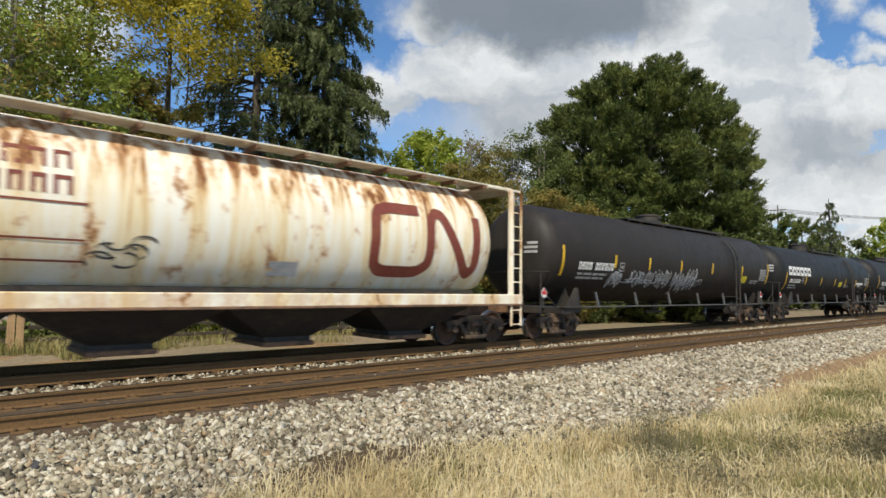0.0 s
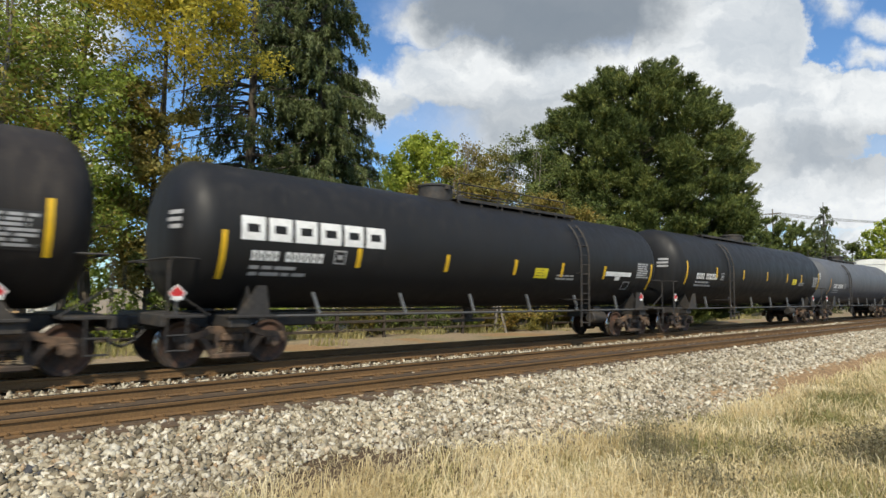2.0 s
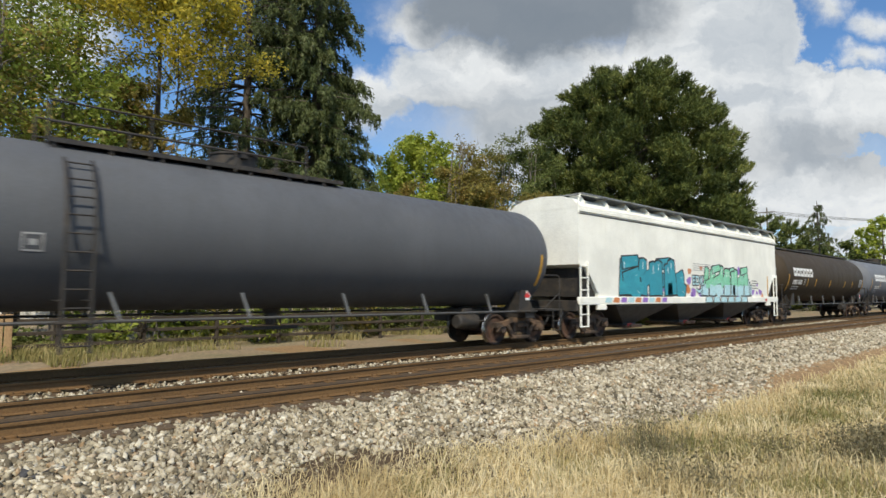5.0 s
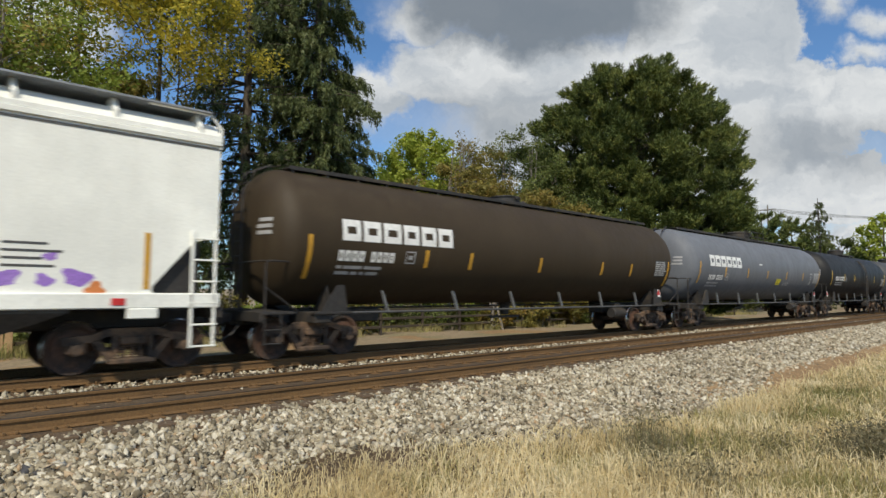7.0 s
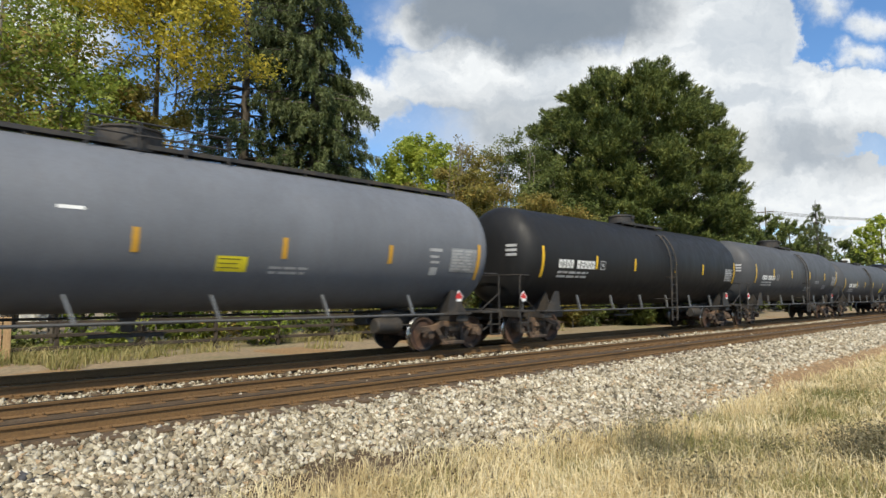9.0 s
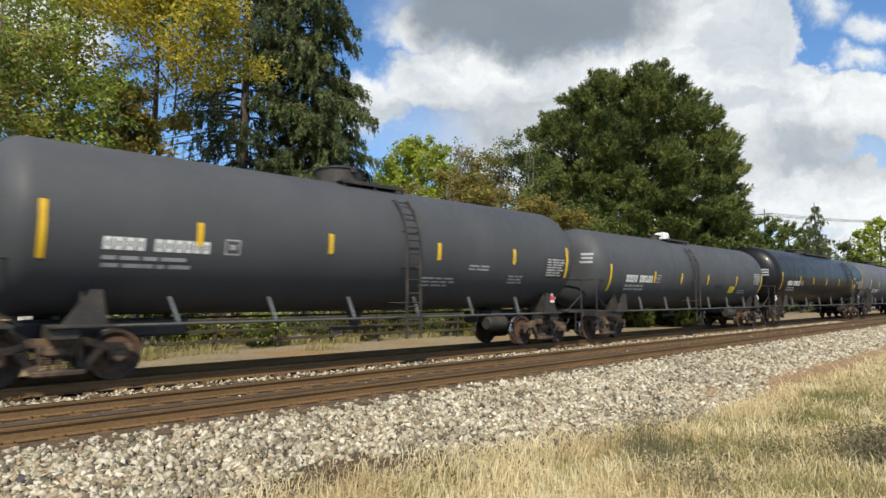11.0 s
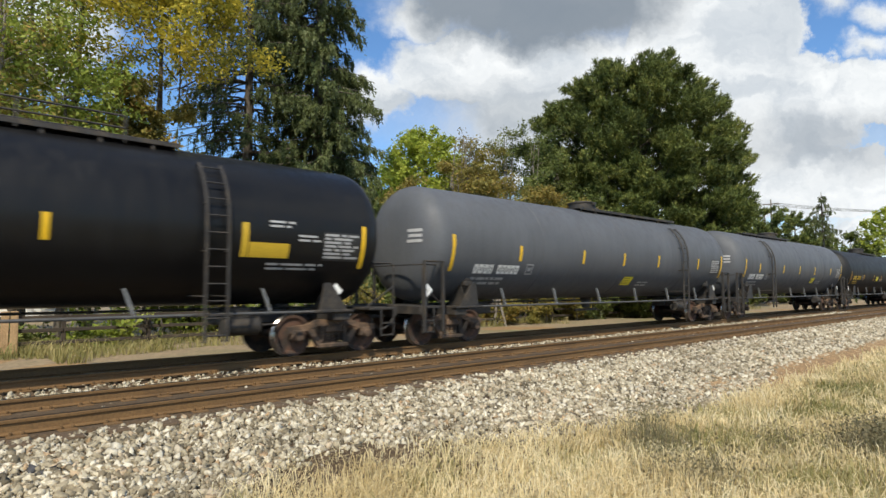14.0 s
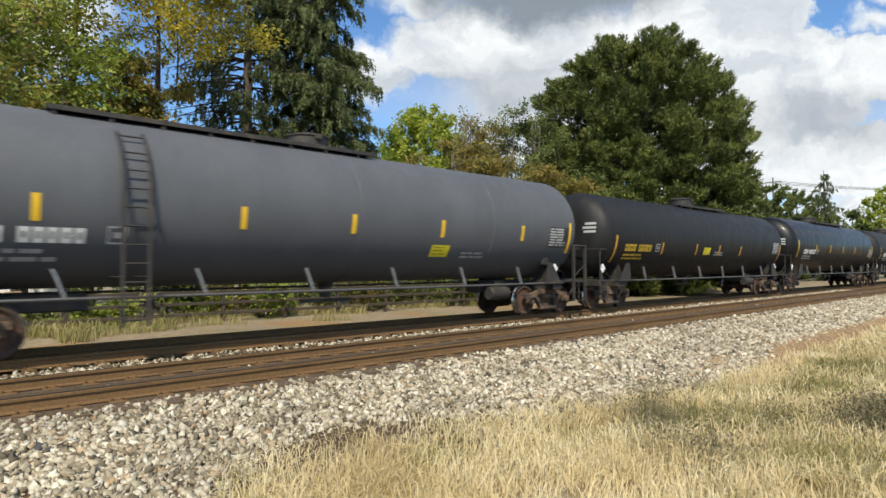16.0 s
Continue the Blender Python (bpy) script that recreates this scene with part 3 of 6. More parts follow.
def side_ladder(x, r, zc, top, bottom=0.5, w=0.42, rungs=11):
    s = Shape()
    zs = [bottom + (top - bottom) * i / 14 for i in range(15)]

    def out(z):
        return -(arc(r, zc, max(z, zc)) + 0.13)
    for dx in (-w / 2, w / 2):
        s.tube([(x + dx, out(z), z) for z in zs], 0.032, 6)
        for z in (1.35, 2.2, 3.1, 3.9):
            if z < top:
                s.tube([(x + dx, out(z), z), (x + dx, -arc(r, zc, z) + 0.02, z)], 0.018, 4)
    for i in range(rungs):
        z = bottom + 0.12 + (top - bottom - 0.2) * i / (rungs - 1)
        s.tube([(x - w / 2, out(z), z), (x + w / 2, out(z), z)], 0.017, 5)
    return s


def tank_car(label, u0, u1, paint, r=1.60, top=4.34, stripes=(), stripe_mat=None, ladder=None, walk_from=-2.0, walk_to=2.0, rail_h=0.0, domes=((0.0, 0.5, 0.42),),
             logo=None, mark=None, mark_mat=None, square=None, panel=True, graffiti=(), steel=None, frame_end=False, red_sign=True, seams=(), seed=1,
             full_walk=False, sz=2.55, sq_z=2.0, panel_back=None, decals=(), lead_sign=True, scribed=()):
    """A tank car from coupler to coupler u0..u1 along the train. Positions along it are metres from the leading coupler."""
    L = u1 - u0
    half = L / 2
    zc = top - r
    rng = random.Random(seed)
    steel = steel or STEEL_DARK
    car = thing("tank_car", ((u0 + u1) / 2, LINE, 0), label, "tank car", "cars of the freight train")
    MOVERS.append((car, (u0 + u1) / 2))

    def X(d):
        return d - half
    # shell with dished ends and weld belts
    hd = 0.70
    e0, e1 = X(0.62), X(L - 0.62)
    prof = [(e0 + hd * (1 - math.cos(a)), max(r * math.sin(a) ** 0.62, 0.02)) for a in [i * math.pi / 20 for i in range(1, 10)]]
    prof = [(e0, 0.03)] + prof + [(e0 + hd, r)]
    for sx in seams:
        prof += [(X(sx) - 0.03, r), (X(sx) - 0.02, r + 0.008), (X(sx) + 0.02, r + 0.008), (X(sx) + 0.03, r)]
    tail = [(e1 - hd * (1 - math.cos(a)), max(r * math.sin(a) ** 0.62, 0.02)) for a in [i * math.pi / 20 for i in range(1, 10)]]
    prof += [(e1 - hd, r)] + tail[::-1] + [(e1, 0.03)]
    part("tank", Shape().lathe(prof, "x", 64, (0, 0, zc)), paint, car, "", True)
    for k in (-1, 1):
        # stub sill, end platform, draft gear and saddle
        s = Shape().box(min(k * (half - 4.2), k * (half - 0.42)), max(k * (half - 4.2), k * (half - 0.42)), -0.3, 0.3, 0.72, 1.06, 0.03)
        s.box(min(k * (half - 1.15), k * (half - 0.36)), max(k * (half - 1.15), k * (half - 0.36)), -1.48, 1.48, 0.99, 1.05, 0.012)
        s.box(min(k * (half - 0.42), k * (half - 0.36)), max(k * (half - 0.42), k * (half - 0.36)), -1.5, 1.5, 0.84, 1.05, 0.012)
        s.box(min(k * (half - 2.06), k * (half - 1.64)), max(k * (half - 2.06), k * (half - 1.64)), -1.42, 1.42, 0.78, 1.02, 0.02)
        part("stub_sill", s, steel, car)
        part("coupler", coupler_shape(k, half), STEEL_DARK, car, "rusty knuckle coupler with air hose")
        for side in (-1, 1):
            b = Shape()
            x = k * (half - 2.1)
            zt = 1.62
            tri = [(x - 0.36, 1.0), (x + 0.36, 1.0), (x + 0.09 + k * -0.16, zt), (x - 0.09 + k * -0.16, zt)]
            for y in (side * 1.45,):
                b.prism(tri, y - 0.02, y + 0.02)
            b.prism([(side * 0.5, 1.0), (side * 1.4, 1.0), (side * arc(r, zc, zt) * 0.99, zt)], x - 0.015, x + 0.015, axis="x")
            b.box(x - 0.5, x + 0.5, min(side * 1.30, side * 1.5), max(side * 1.30, side * 1.5), 0.97, 1.03, 0.012)
            part("saddle_bracket", b, steel, car, "grimy triangular bracket over the truck")
            # bent hand rail and steps at the end
            hr = Shape()
            xe = k * (half - 0.46)
            xi = k * (half - 1.2)
            hr.tube([(xe, side * 1.46, 1.0), (xe, side * 1.46, 2.02), (xe + k * -0.08, side * 1.44, 2.1), (xi, side * 1.3, 2.1), (xi - k * 0.15, side * 1.15, 2.06)], 0.022, 6)
            hr.tube([(xe, side * 1.46, 1.55), (k * (half - 1.25), side * 1.42, 1.03)], 0.018, 5)
            for dx in (0.0, 0.36):
                hr.tube([(xe - k * dx, side * 1.48, 1.02), (xe - k * dx, side * 1.48, 0.38)], 0.02, 5)
            for z in (0.4, 0.68):
                hr.tube([(xe, side * 1.48, z), (xe - k * 0.36, side * 1.48, z)], 0.02, 5)
            if frame_end:
                bx = k * (half - 2.1) - k * 0.16
                yy = side * arc(r, zc, 1.78)
                b = Shape().box(bx - 0.17, bx + 0.17, min(yy, yy - side * 0.16), max(yy, yy - side * 0.16) + 0.02, 1.56, 1.7, 0.015)
                b.box(bx - 0.12, bx + 0.12, min(yy, yy - side * 0.16), max(yy, yy - side * 0.16) + 0.02, 1.7, 1.95, 0.015)
                part("saddle_pad", b, steel, car)
                for dx in (0.0, 0.62):
                    hr.box(min(xe - k * dx, xe - k * (dx + 0.06)), max(xe - k * dx, xe - k * (dx + 0.06)), side * 1.5 - 0.05, side * 1.5 + 0.05, 0.4, 2.2, 0.01)
                hr.tube([(xe, side * 1.5, 2.18), (xe - k * 0.7, side * 1.5, 2.18)], 0.03, 6)
            part("end_handrail", hr, steel, car)
        rail = Shape().tube([(k * (half - 0.5), -1.4, 2.1), (k * (half - 0.5), 1.4, 2.1)], 0.02, 6)
        part("end_handrail", rail, steel, car)
        # hazard placards on the brackets
        for side in (-1,) if lead_sign or k > 0 else ():
            d = 0.165
            x = k * (half - (0.62 if k < 0 else 2.05))
            pl = Shape().prism([(x, 1.45 - d), (x + d, 1.45), (x, 1.45 + d), (x - d, 1.45)], side * 1.46 - 0.006, side * 1.46 + 0.006)
            sign = part("placard", pl, WHITE, car, "white diamond placard")
            if red_sign:
                dd = d * 0.8
                part("placard_face", Shape().prism([(x, 1.45 - dd), (x + dd, 1.45), (x, 1.45 + dd), (x - dd, 1.45)], side * 1.46 - 0.011, side * 1.46 - 0.007), RED_SIGN, sign, "red placard field")
                part("placard_face", Shape().box(x - 0.1, x + 0.1, side * 1.46 - 0.015, side * 1.46 - 0.012, 1.325, 1.395, 0.001), WHITE, sign)
            part("placard_holder", Shape().box(x - 0.02, x + 0.02, side * 1.44, side * 1.41, 1.0, 1.5, 0.005), STEEL_GREY, car)
    for side in (-1, 1):
        y = side * 1.46
        part("side_rail", Shape().tube([(X(2.2), y, 1.0), (X(L - 2.2), y, 1.0)], 0.03, 8), STEEL_GREY, car, "long pipe rail beside the tank")
        n = 6
        for i in range(n):
            d = 3.6 + (L - 7.2) * i / (n - 1)
            z = 1.5
            part("brace", Shape().prism([(X(d) - 0.16, z), (X(d) - 0.12, z), (X(d) + 0.07, 1.0), (X(d) + 0.03, 1.0)], y * 0.94 - 0.035, y * 0.94 + 0.035), GALV, car)
    # top: walkway, housings
    s = Shape()
    if full_walk:
        walk_from, walk_to = -half + 1.4, half - 1.4
    for y in (-0.36, 0.36) if full_walk else (-0.52, 0.52):
        zt = zc + math.sqrt(r * r - y * y) + 0.05
        s.box(walk_from, walk_to, y - 0.2, y + 0.2, zt, zt + 0.03, 0.008)
        for i in range(int((walk_to - walk_from) / 0.9) + 1):
            x = walk_from + 0.1 + i * 0.9
            for dy in (-0.17, 0.17):
                zz = zc + math.sqrt(r * r - (y + dy) ** 2)
                s.box(x - 0.03, x + 0.03, y + dy - 0.025, y + dy + 0.025, zz - 0.02, zt + 0.01, 0.005)
        s.box(walk_from, walk_to, y + (0.2 if y > 0 else -0.22), y + (0.22 if y > 0 else -0.2), zt - 0.04, zt + 0.05, 0.005)
    part("top_walkway", s, steel, car, "narrow steel grating along the tank's crown")
    if rail_h:
        a, b = (-1.0, 1.6) if full_walk else (walk_from, min(walk_to, walk_from + 5.0))
        for y in (-0.74, 0.74):
            s = Shape()
            z0 = zc + math.sqrt(r * r - 0.74 ** 2) + 0.1
            for zz in (rail_h * 0.5, rail_h):
                s.tube([(a, y, z0 + zz), (b, y, z0 + zz)], 0.02, 6)
            for i in range(4):
                x = a + (b - a) * i / 3
                s.tube([(x, y, z0 - 0.05), (x, y, z0 + rail_h)], 0.02, 6)
            part("top_handrail", s, steel, car)
    for x, rad, h in domes:
        d = Shape().lathe([(top - 0.08, rad), (top + h * 0.75, rad), (top + h * 0.78, rad + 0.035), (top + h * 0.86, rad + 0.035), (top + h, rad * 0.7), (top + h * 1.02, 0.04)], "z", 24, (x, 0, 0))
        d.box(x - 0.08, x + 0.08, -rad - 0.07, -rad + 0.05, top + h * 0.5, top + h * 0.85, 0.02)
        part("manway_dome", d, steel, car, "", True)
        v = Shape().lathe([(top - 0.05, 0.11), (top + 0.22, 0.11), (top + 0.26, 0.06), (top + 0.27, 0.02)], "z", 12, (x + rad + 0.55, 0.1, 0))
        part("valve", v, steel, car, "", True)
    if ladder is not None:
        for x in (ladder if isinstance(ladder, tuple) else (ladder,)):
            part("side_ladder", side_ladder(X(x), r, zc, top - 0.42), steel, car, "curved steel ladder up the tank")
            part("ladder_step", Shape().box(X(x) - 0.34, X(x) + 0.34, -1.72, -1.42, 0.98, 1.02, 0.008), steel, car)
    # bottom outlet between the trucks
    o = Shape().lathe([(zc - r - 0.38, 0.06), (zc - r - 0.36, 0.14), (zc - r - 0.1, 0.17), (zc - r + 0.08, 0.3)], "z", 16)
    o.box(-0.7, 0.7, -0.04, 0.04, 0.66, 0.74, 0.01)
    part("bottom_outlet", o, STEEL_DARK, car)
    part("brake_gear", Shape().lathe([(X(L - 4.3), 0.17), (X(L - 4.25), 0.2), (X(L - 3.55), 0.2), (X(L - 3.5), 0.15)], "x", 16, (0, -0.75, 0.72))
         .tube([(X(L - 3.5), -0.75, 0.72), (X(L - 2.4), -0.7, 0.72)], 0.025, 6).box(X(L - 4.1), X(L - 3.7), -0.8, -0.1, 0.9, 1.1, 0.02), STEEL_DARK, car, "", True)
    # reflectors
    sm = stripe_mat or YELLOW
    for d in (1.42, L - 1.42):
        part("reflector", Shape().add(*patch(X(d) - 0.055, X(d) + 0.055, sz - 0.55, sz + 0.4, r, zc, 0.008, 10)), sm, car, "tall reflective stripe at the tank end")
    for d in stripes:
        part("reflector", Shape().add(*patch(X(d) - 0.06, X(d) + 0.06, sz - 0.22, sz + 0.22, r, zc, 0.008)), sm, car, "short reflective stripe")
    mm = mark_mat or WHITE
    if logo is not None:
        letters(car, WHITE, X(logo[0]), logo[1], logo[2], 6, r, zc, rng, 1.05, 0.16, lab="large bold white block")
    if mark is not None:
        letters(car, mm, X(mark[0]), mark[1], mark[2], mark[3], r, zc, rng, 0.62, 0.16, skip=(4,), lab="small painted block of the car's mark")
        s = Shape()
        bars(s, X(mark[0]), mark[1] - 0.1, mark[3] * mark[2] * 0.62, 2, r, zc, rng, 0.07, 0.13)
        part("stencil", s, FADED if mm is WHITE else mm, car, "two small stencilled lines")
        b = Shape()
        xx = X(mark[0]) + (mark[3] + 1.5) * mark[2] * 0.76
        for a, c, z0, z1 in ((0, 0.3, 0, 0.03), (0, 0.3, 0.27, 0.3), (0, 0.03, 0.03, 0.27), (0.27, 0.3, 0.03, 0.27), (0.09, 0.21, 0.1, 0.2)):
            b.add(*patch(xx + a, xx + c, mark[1] + z0, mark[1] + z1, r, zc, nz=2))
        part("stencil", b, FADED, car, "small stencilled square")
    if square is not None:
        part("decal", Shape().add(*patch(X(square), X(square) + 0.62, sq_z - 0.15, sq_z + 0.15, r, zc)), LEMON, car, "lemon-yellow rectangular decal")
        s = Shape()
        bars(s, X(square) + 0.06, sq_z + 0.1, 0.46, 3, r + 0.004, zc, rng, 0.016, 0.085)
        part("stencil", s, STEEL_DARK, car)
        s = Shape()
        bars(s, X(square) + 1.1, sq_z - 0.02, 1.0, 2, r, zc, rng, 0.05, 0.1)
        part("stencil", s, FADED, car, "small stencilled lines")
    if panel:
        part("panel", Shape().add(*patch(X(L - 2.45), X(L - 1.5), 2.1, 2.72, r, zc, 0.005)), panel_back or BLACK_INK, car, "data panel at the tank end")
        s = Shape()
        bars(s, X(L - 2.42), 2.68, 0.88, 7, r + 0.004, zc, rng, 0.05, 0.08)
        part("stencil", s, FADED, car, "white lines of small stencilled data")
    for d0, d1, z0, z1, m, lab in decals:
        part("decal", Shape().add(*patch(X(d0), X(d1), z0, z1, r, zc, 0.007)), m, car, lab)
    for d0, z0, wide, rows in scribed:
        s = Shape()
        bars(s, X(d0), z0, wide, rows, r, zc, rng, 0.045, 0.09)
        part("stencil", s, FADED, car, "small white stencilled lines")
    if full_walk:
        # ladder up the leading end to the walkway
        lad = Shape()
        for y in (-0.24, 0.24):
            lad.tube([(e0 - 0.16, y, 1.05), (e0 - 0.16, y, zc + r * 0.62), (e0 + 0.12, y, zc + r * 0.93), (e0 + 0.5, y, top + 0.06)], 0.028, 6)
        for i in range(9):
            z = 1.25 + i * 0.33
            x = float(np.interp(z, (zc + r * 0.62, zc + r * 0.93), (e0 - 0.16, e0 + 0.12)))
            lad.tube([(x, -0.24, z), (x, 0.24, z)], 0.018, 5)
        part("end_ladder", lad, steel, car, "steel ladder up the tank end")
    for g in graffiti:
        s = Shape()
        scrawl(s, X(g[0]), g[1], g[2], g[3], r, zc, rng, g[4], g[5])
        part("graffiti", s, g[6], car, "loose spray-can scribble")
    # stencilled lines on the leading end, following its dish
    def dish(y, z):
        rho = min(math.hypot(y, z - zc) / r, 0.98)
        return e0 + hd * (1 - math.sqrt(1 - rho ** (2 / 0.62))) - 0.012
    s = Shape()
    for i in range(3):
        z, y0, w = 3.05 - i * 0.14, -1.12, rng.uniform(0.35, 0.5)
        ys = [y0 + w * q / 5 for q in range(6)]
        s.add([(dish(y, zz), y, zz) for zz in (z - 0.08, z) for y in ys], [(q, q + 1, q + 7, q + 6) for q in range(5)])
    part("stencil", s, FADED, car, "stencilled lines on the tank end")
    put_trucks(car, half)
    return car


def hopper_white(u0, u1):
    """A long straight-sided covered hopper in white with spray-can lettering."""
    L = u1 - u0
    half = L / 2
    car = thing("covered_hopper", ((u0 + u1) / 2, LINE, 0), "white covered hopper car with bright spray-can graffiti", "hopper car", "cars of the freight train")
    MOVERS.append((car, (u0 + u1) / 2))
    W, z0, z1 = 1.5, 1.42, 4.42
    a = half - 0.55          # end posts
    body = Shape()
    # side sheets with cut corners at the ends and a rounded roof
    outline = [(-a + 1.15, z0), (a - 1.15, z0), (a - 1.15, 1.55), (a - 0.45, 2.38), (a, 2.5), (a, z1), (-a, z1), (-a, 2.5), (-a + 0.45, 2.38), (-a + 1.15, 1.55)]
    body.prism(outline, -W, W)
    part("body", body, HOPPER_WHITE, car)
    roof = Shape()
    prof = [(-W - 0.02, z1 - 0.05), (-W - 0.02, z1 + 0.03), (-1.25, z1 + 0.28), (-0.8, z1 + 0.42), (0, z1 + 0.48), (0.8, z1 + 0.42), (1.25, z1 + 0.28), (W + 0.02, z1 + 0.03), (W + 0.02, z1 - 0.05)]
    roof.prism(prof, -a, a, axis="x")
    part("roof", roof, HOPPER_WHITE, car)
    part("eave_rail", Shape().box(-a, a, -W - 0.05, -W + 0.01, z1 - 0.16, z1 - 0.06, 0.01), HOPPER_WHITE, car)
    # eave shade drawn as a thin dark strip on the near side sheet
    part("shadow_gap", Shape().box(-a, a, -W - 0.012, -W, z1 - 0.24, z1 - 0.2, 0.002), STEEL_GREY, car, "thin dark strip drawn as the shade below the roof edge")
    for side in (-1, 1):
        part("side_sill", Shape().box(-half + 0.5, half - 0.5, side * W - 0.06, side * W + 0.06, 1.16, 1.43, 0.02), HOPPER_WHITE, car)
        wlk = Shape().box(-a + 0.2, a - 0.2, side * 1.12 - 0.42, side * 1.12 + 0.42, 4.86, 4.9, 0.006)
        part("roof_walkway", wlk, GALV, car, "grey grating along the roof")
        n = 13
        for i in range(n):
            x = -a + 0.4 + (2 * a - 0.8) * i / (n - 1)
            part("walkway_bracket", Shape().prism([(side * 0.9, 4.62), (side * 1.5, 4.46), (side * 1.5, 4.6), (side * 1.3, 4.86), (side * 0.9, 4.86)], x - 0.04, x + 0.04, axis="x"), HOPPER_WHITE, car)
        for k in (-1, 1):
            lad = Shape()
            for dx in (0.08, 0.5):
                lad.box(min(k * (half - 0.5 - dx), k * (half - 0.55 - dx)), max(k * (half - 0.5 - dx), k * (half - 0.55 - dx)), side * 1.53 - 0.03, side * 1.53 + 0.03, 0.42, 2.6, 0.01)
            for i in range(6):
                z = 0.45 + i * 0.4
                lad.tube([(k * (half - 0.55), side * 1.55, z), (k * (half - 1.05), side * 1.55, z)], 0.02, 5)
            part("end_ladder", lad, HOPPER_WHITE, car, "white corner ladder")
            hr = Shape().tube([(k * (a - 1.3), side * 1.45, 4.86), (k * (a - 0.2), side * 1.45, 4.86), (k * a, side * 1.5, 4.6), (k * a, side * 1.5, 4.2)], 0.03, 6)
            part("roof_handrail", hr, HOPPER_WHITE, car)
            part("jacking_pad", Shape().box(k * (half - 1.85) - 0.25, k * (half - 1.85) + 0.25, side * 1.5 - 0.07, side * 1.5 + 0.07, 0.98, 1.17, 0.02), HOPPER_WHITE, car)
    for k in (-1, 1):
        s = Shape().box(min(k * (half - 5), k * (half - 0.4)), max(k * (half - 5), k * (half - 0.4)), -0.3, 0.3, 0.75, 1.1, 0.03)
        s.box(min(k * (half - 0.6), k * (half - 0.42)), max(k * (half - 0.6), k * (half - 0.42)), -1.5, 1.5, 0.95, 1.3, 0.02)
        part("end_frame", s, STEEL_DARK, car)
        part("end_slope", Shape().prism([(k * (a - 1.14), 1.43), (k * (a - 0.3), 1.43), (k * (a - 0.3), 2.38), (k * (a - 0.47), 2.34), (k * (a - 1.14), 1.55)][::k], -1.36, 1.36), STEEL_DARK, car, "dark sloping end sheet")
        part("coupler", coupler_shape(k, half), STEEL_DARK, car)
    for i in range(3):
        x = (i - 1) * 4.6
        s = Shape()
        n = []
        for (hx, hy, z) in ((2.2, 1.42, 1.42), (2.1, 1.42, 1.1), (0.45, 0.7, 0.42), (0.45, 0.7, 0.30)):
            n += [(x - hx, -hy, z), (x + hx, -hy, z), (x + hx, hy, z), (x - hx, hy, z)]
        f = [(0, 1, 2, 3), (12, 13, 14, 15)]
        for q in range(3):
            f += [(q * 4 + j, q * 4 + (j + 1) % 4, q * 4 + 4 + (j + 1) % 4, q * 4 + 4 + j) for j in range(4)]
        s.add(n, f)
        part("hopper_bay", s, STEEL_GREY, car, "sloping discharge hopper")
        part("gate", Shape().box(x - 0.55, x + 0.55, -0.85, 0.85, 0.24, 0.34, 0.015).box(x - 0.3, x + 0.5, -0.98, -0.8, 0.26, 0.38, 0.02), TRUCK_RUST, car, "rusty discharge gate")
        part("gate_mark", Shape().box(x - 0.4, x - 0.1, -0.87, -0.855, 0.31, 0.42, 0.003), RED_SIGN, car)
    put_trucks(car, half)
    # spray paint
    rng = random.Random(11)

    def sheet(poly, mat, lift, lab):
        part("graffiti", Shape().add([(x, -W - lift, z) for x, z in poly], [tuple(range(len(poly)))]), mat, car, lab)
    teal = shade("teal_spray_paint", (0.02, 0.27, 0.36), 0.45, spots=(0.05, 0.40, 0.48), amount=0.6, bump=0)
    mint = shade("mint_spray_paint", (0.20, 0.58, 0.36), 0.45, spots=(0.35, 0.66, 0.6), amount=0.6, bump=0)
    ice = shade("pale_blue_spray_paint", (0.42, 0.66, 0.72), 0.45, spots=(0.55, 0.74, 0.78), amount=0.6, bump=0)
    violet = shade("violet_spray_paint", (0.30, 0.16, 0.52), 0.45, spots=(0.42, 0.28, 0.62), amount=0.6, bump=0)
    rust = shade("orange_spray_paint", (0.60, 0.20, 0.06), 0.45, spots=(0.55, 0.30, 0.2), amount=0.6, bump=0)
    gx = lambda u: u - (u0 + u1) / 2
    # haze of violet puffs behind the letters
    for i in range(46):
        cx = rng.uniform(u0 + 3.5, u1 - 2.2)
        cz = rng.choice((rng.uniform(1.25, 1.7), rng.uniform(1.6, 2.65)))
        if cx > u1 - 5:
            cz = rng.uniform(1.25, 1.95)
        k = rng.uniform(0.1, 0.22)
        sheet([(gx(cx) + k * (1 + 0.35 * math.sin(3 * a + i)) * math.cos(a), max(1.47, cz + 0.1) + k * 0.75 * (1 + 0.3 * math.cos(2 * a + i)) * math.sin(a)) for a in [j * 0.449 for j in range(14)]],
              violet if i % 4 else rust, 0.004, "violet and orange spray puffs")

    pale = shade("white_spray_paint", (0.75, 0.78, 0.78), 0.45, bump=0)

    def outline(poly, g):
        mx, mz = sum(p[0] for p in poly) / len(poly), sum(p[1] for p in poly) / len(poly)
        return [(mx + (p[0] - mx) * (1 + g / max(0.1, abs(p[0] - mx) + 0.1)), mz + (p[1] - mz) * (1 + g / max(0.1, abs(p[1] - mz) + 0.1))) for p in poly]

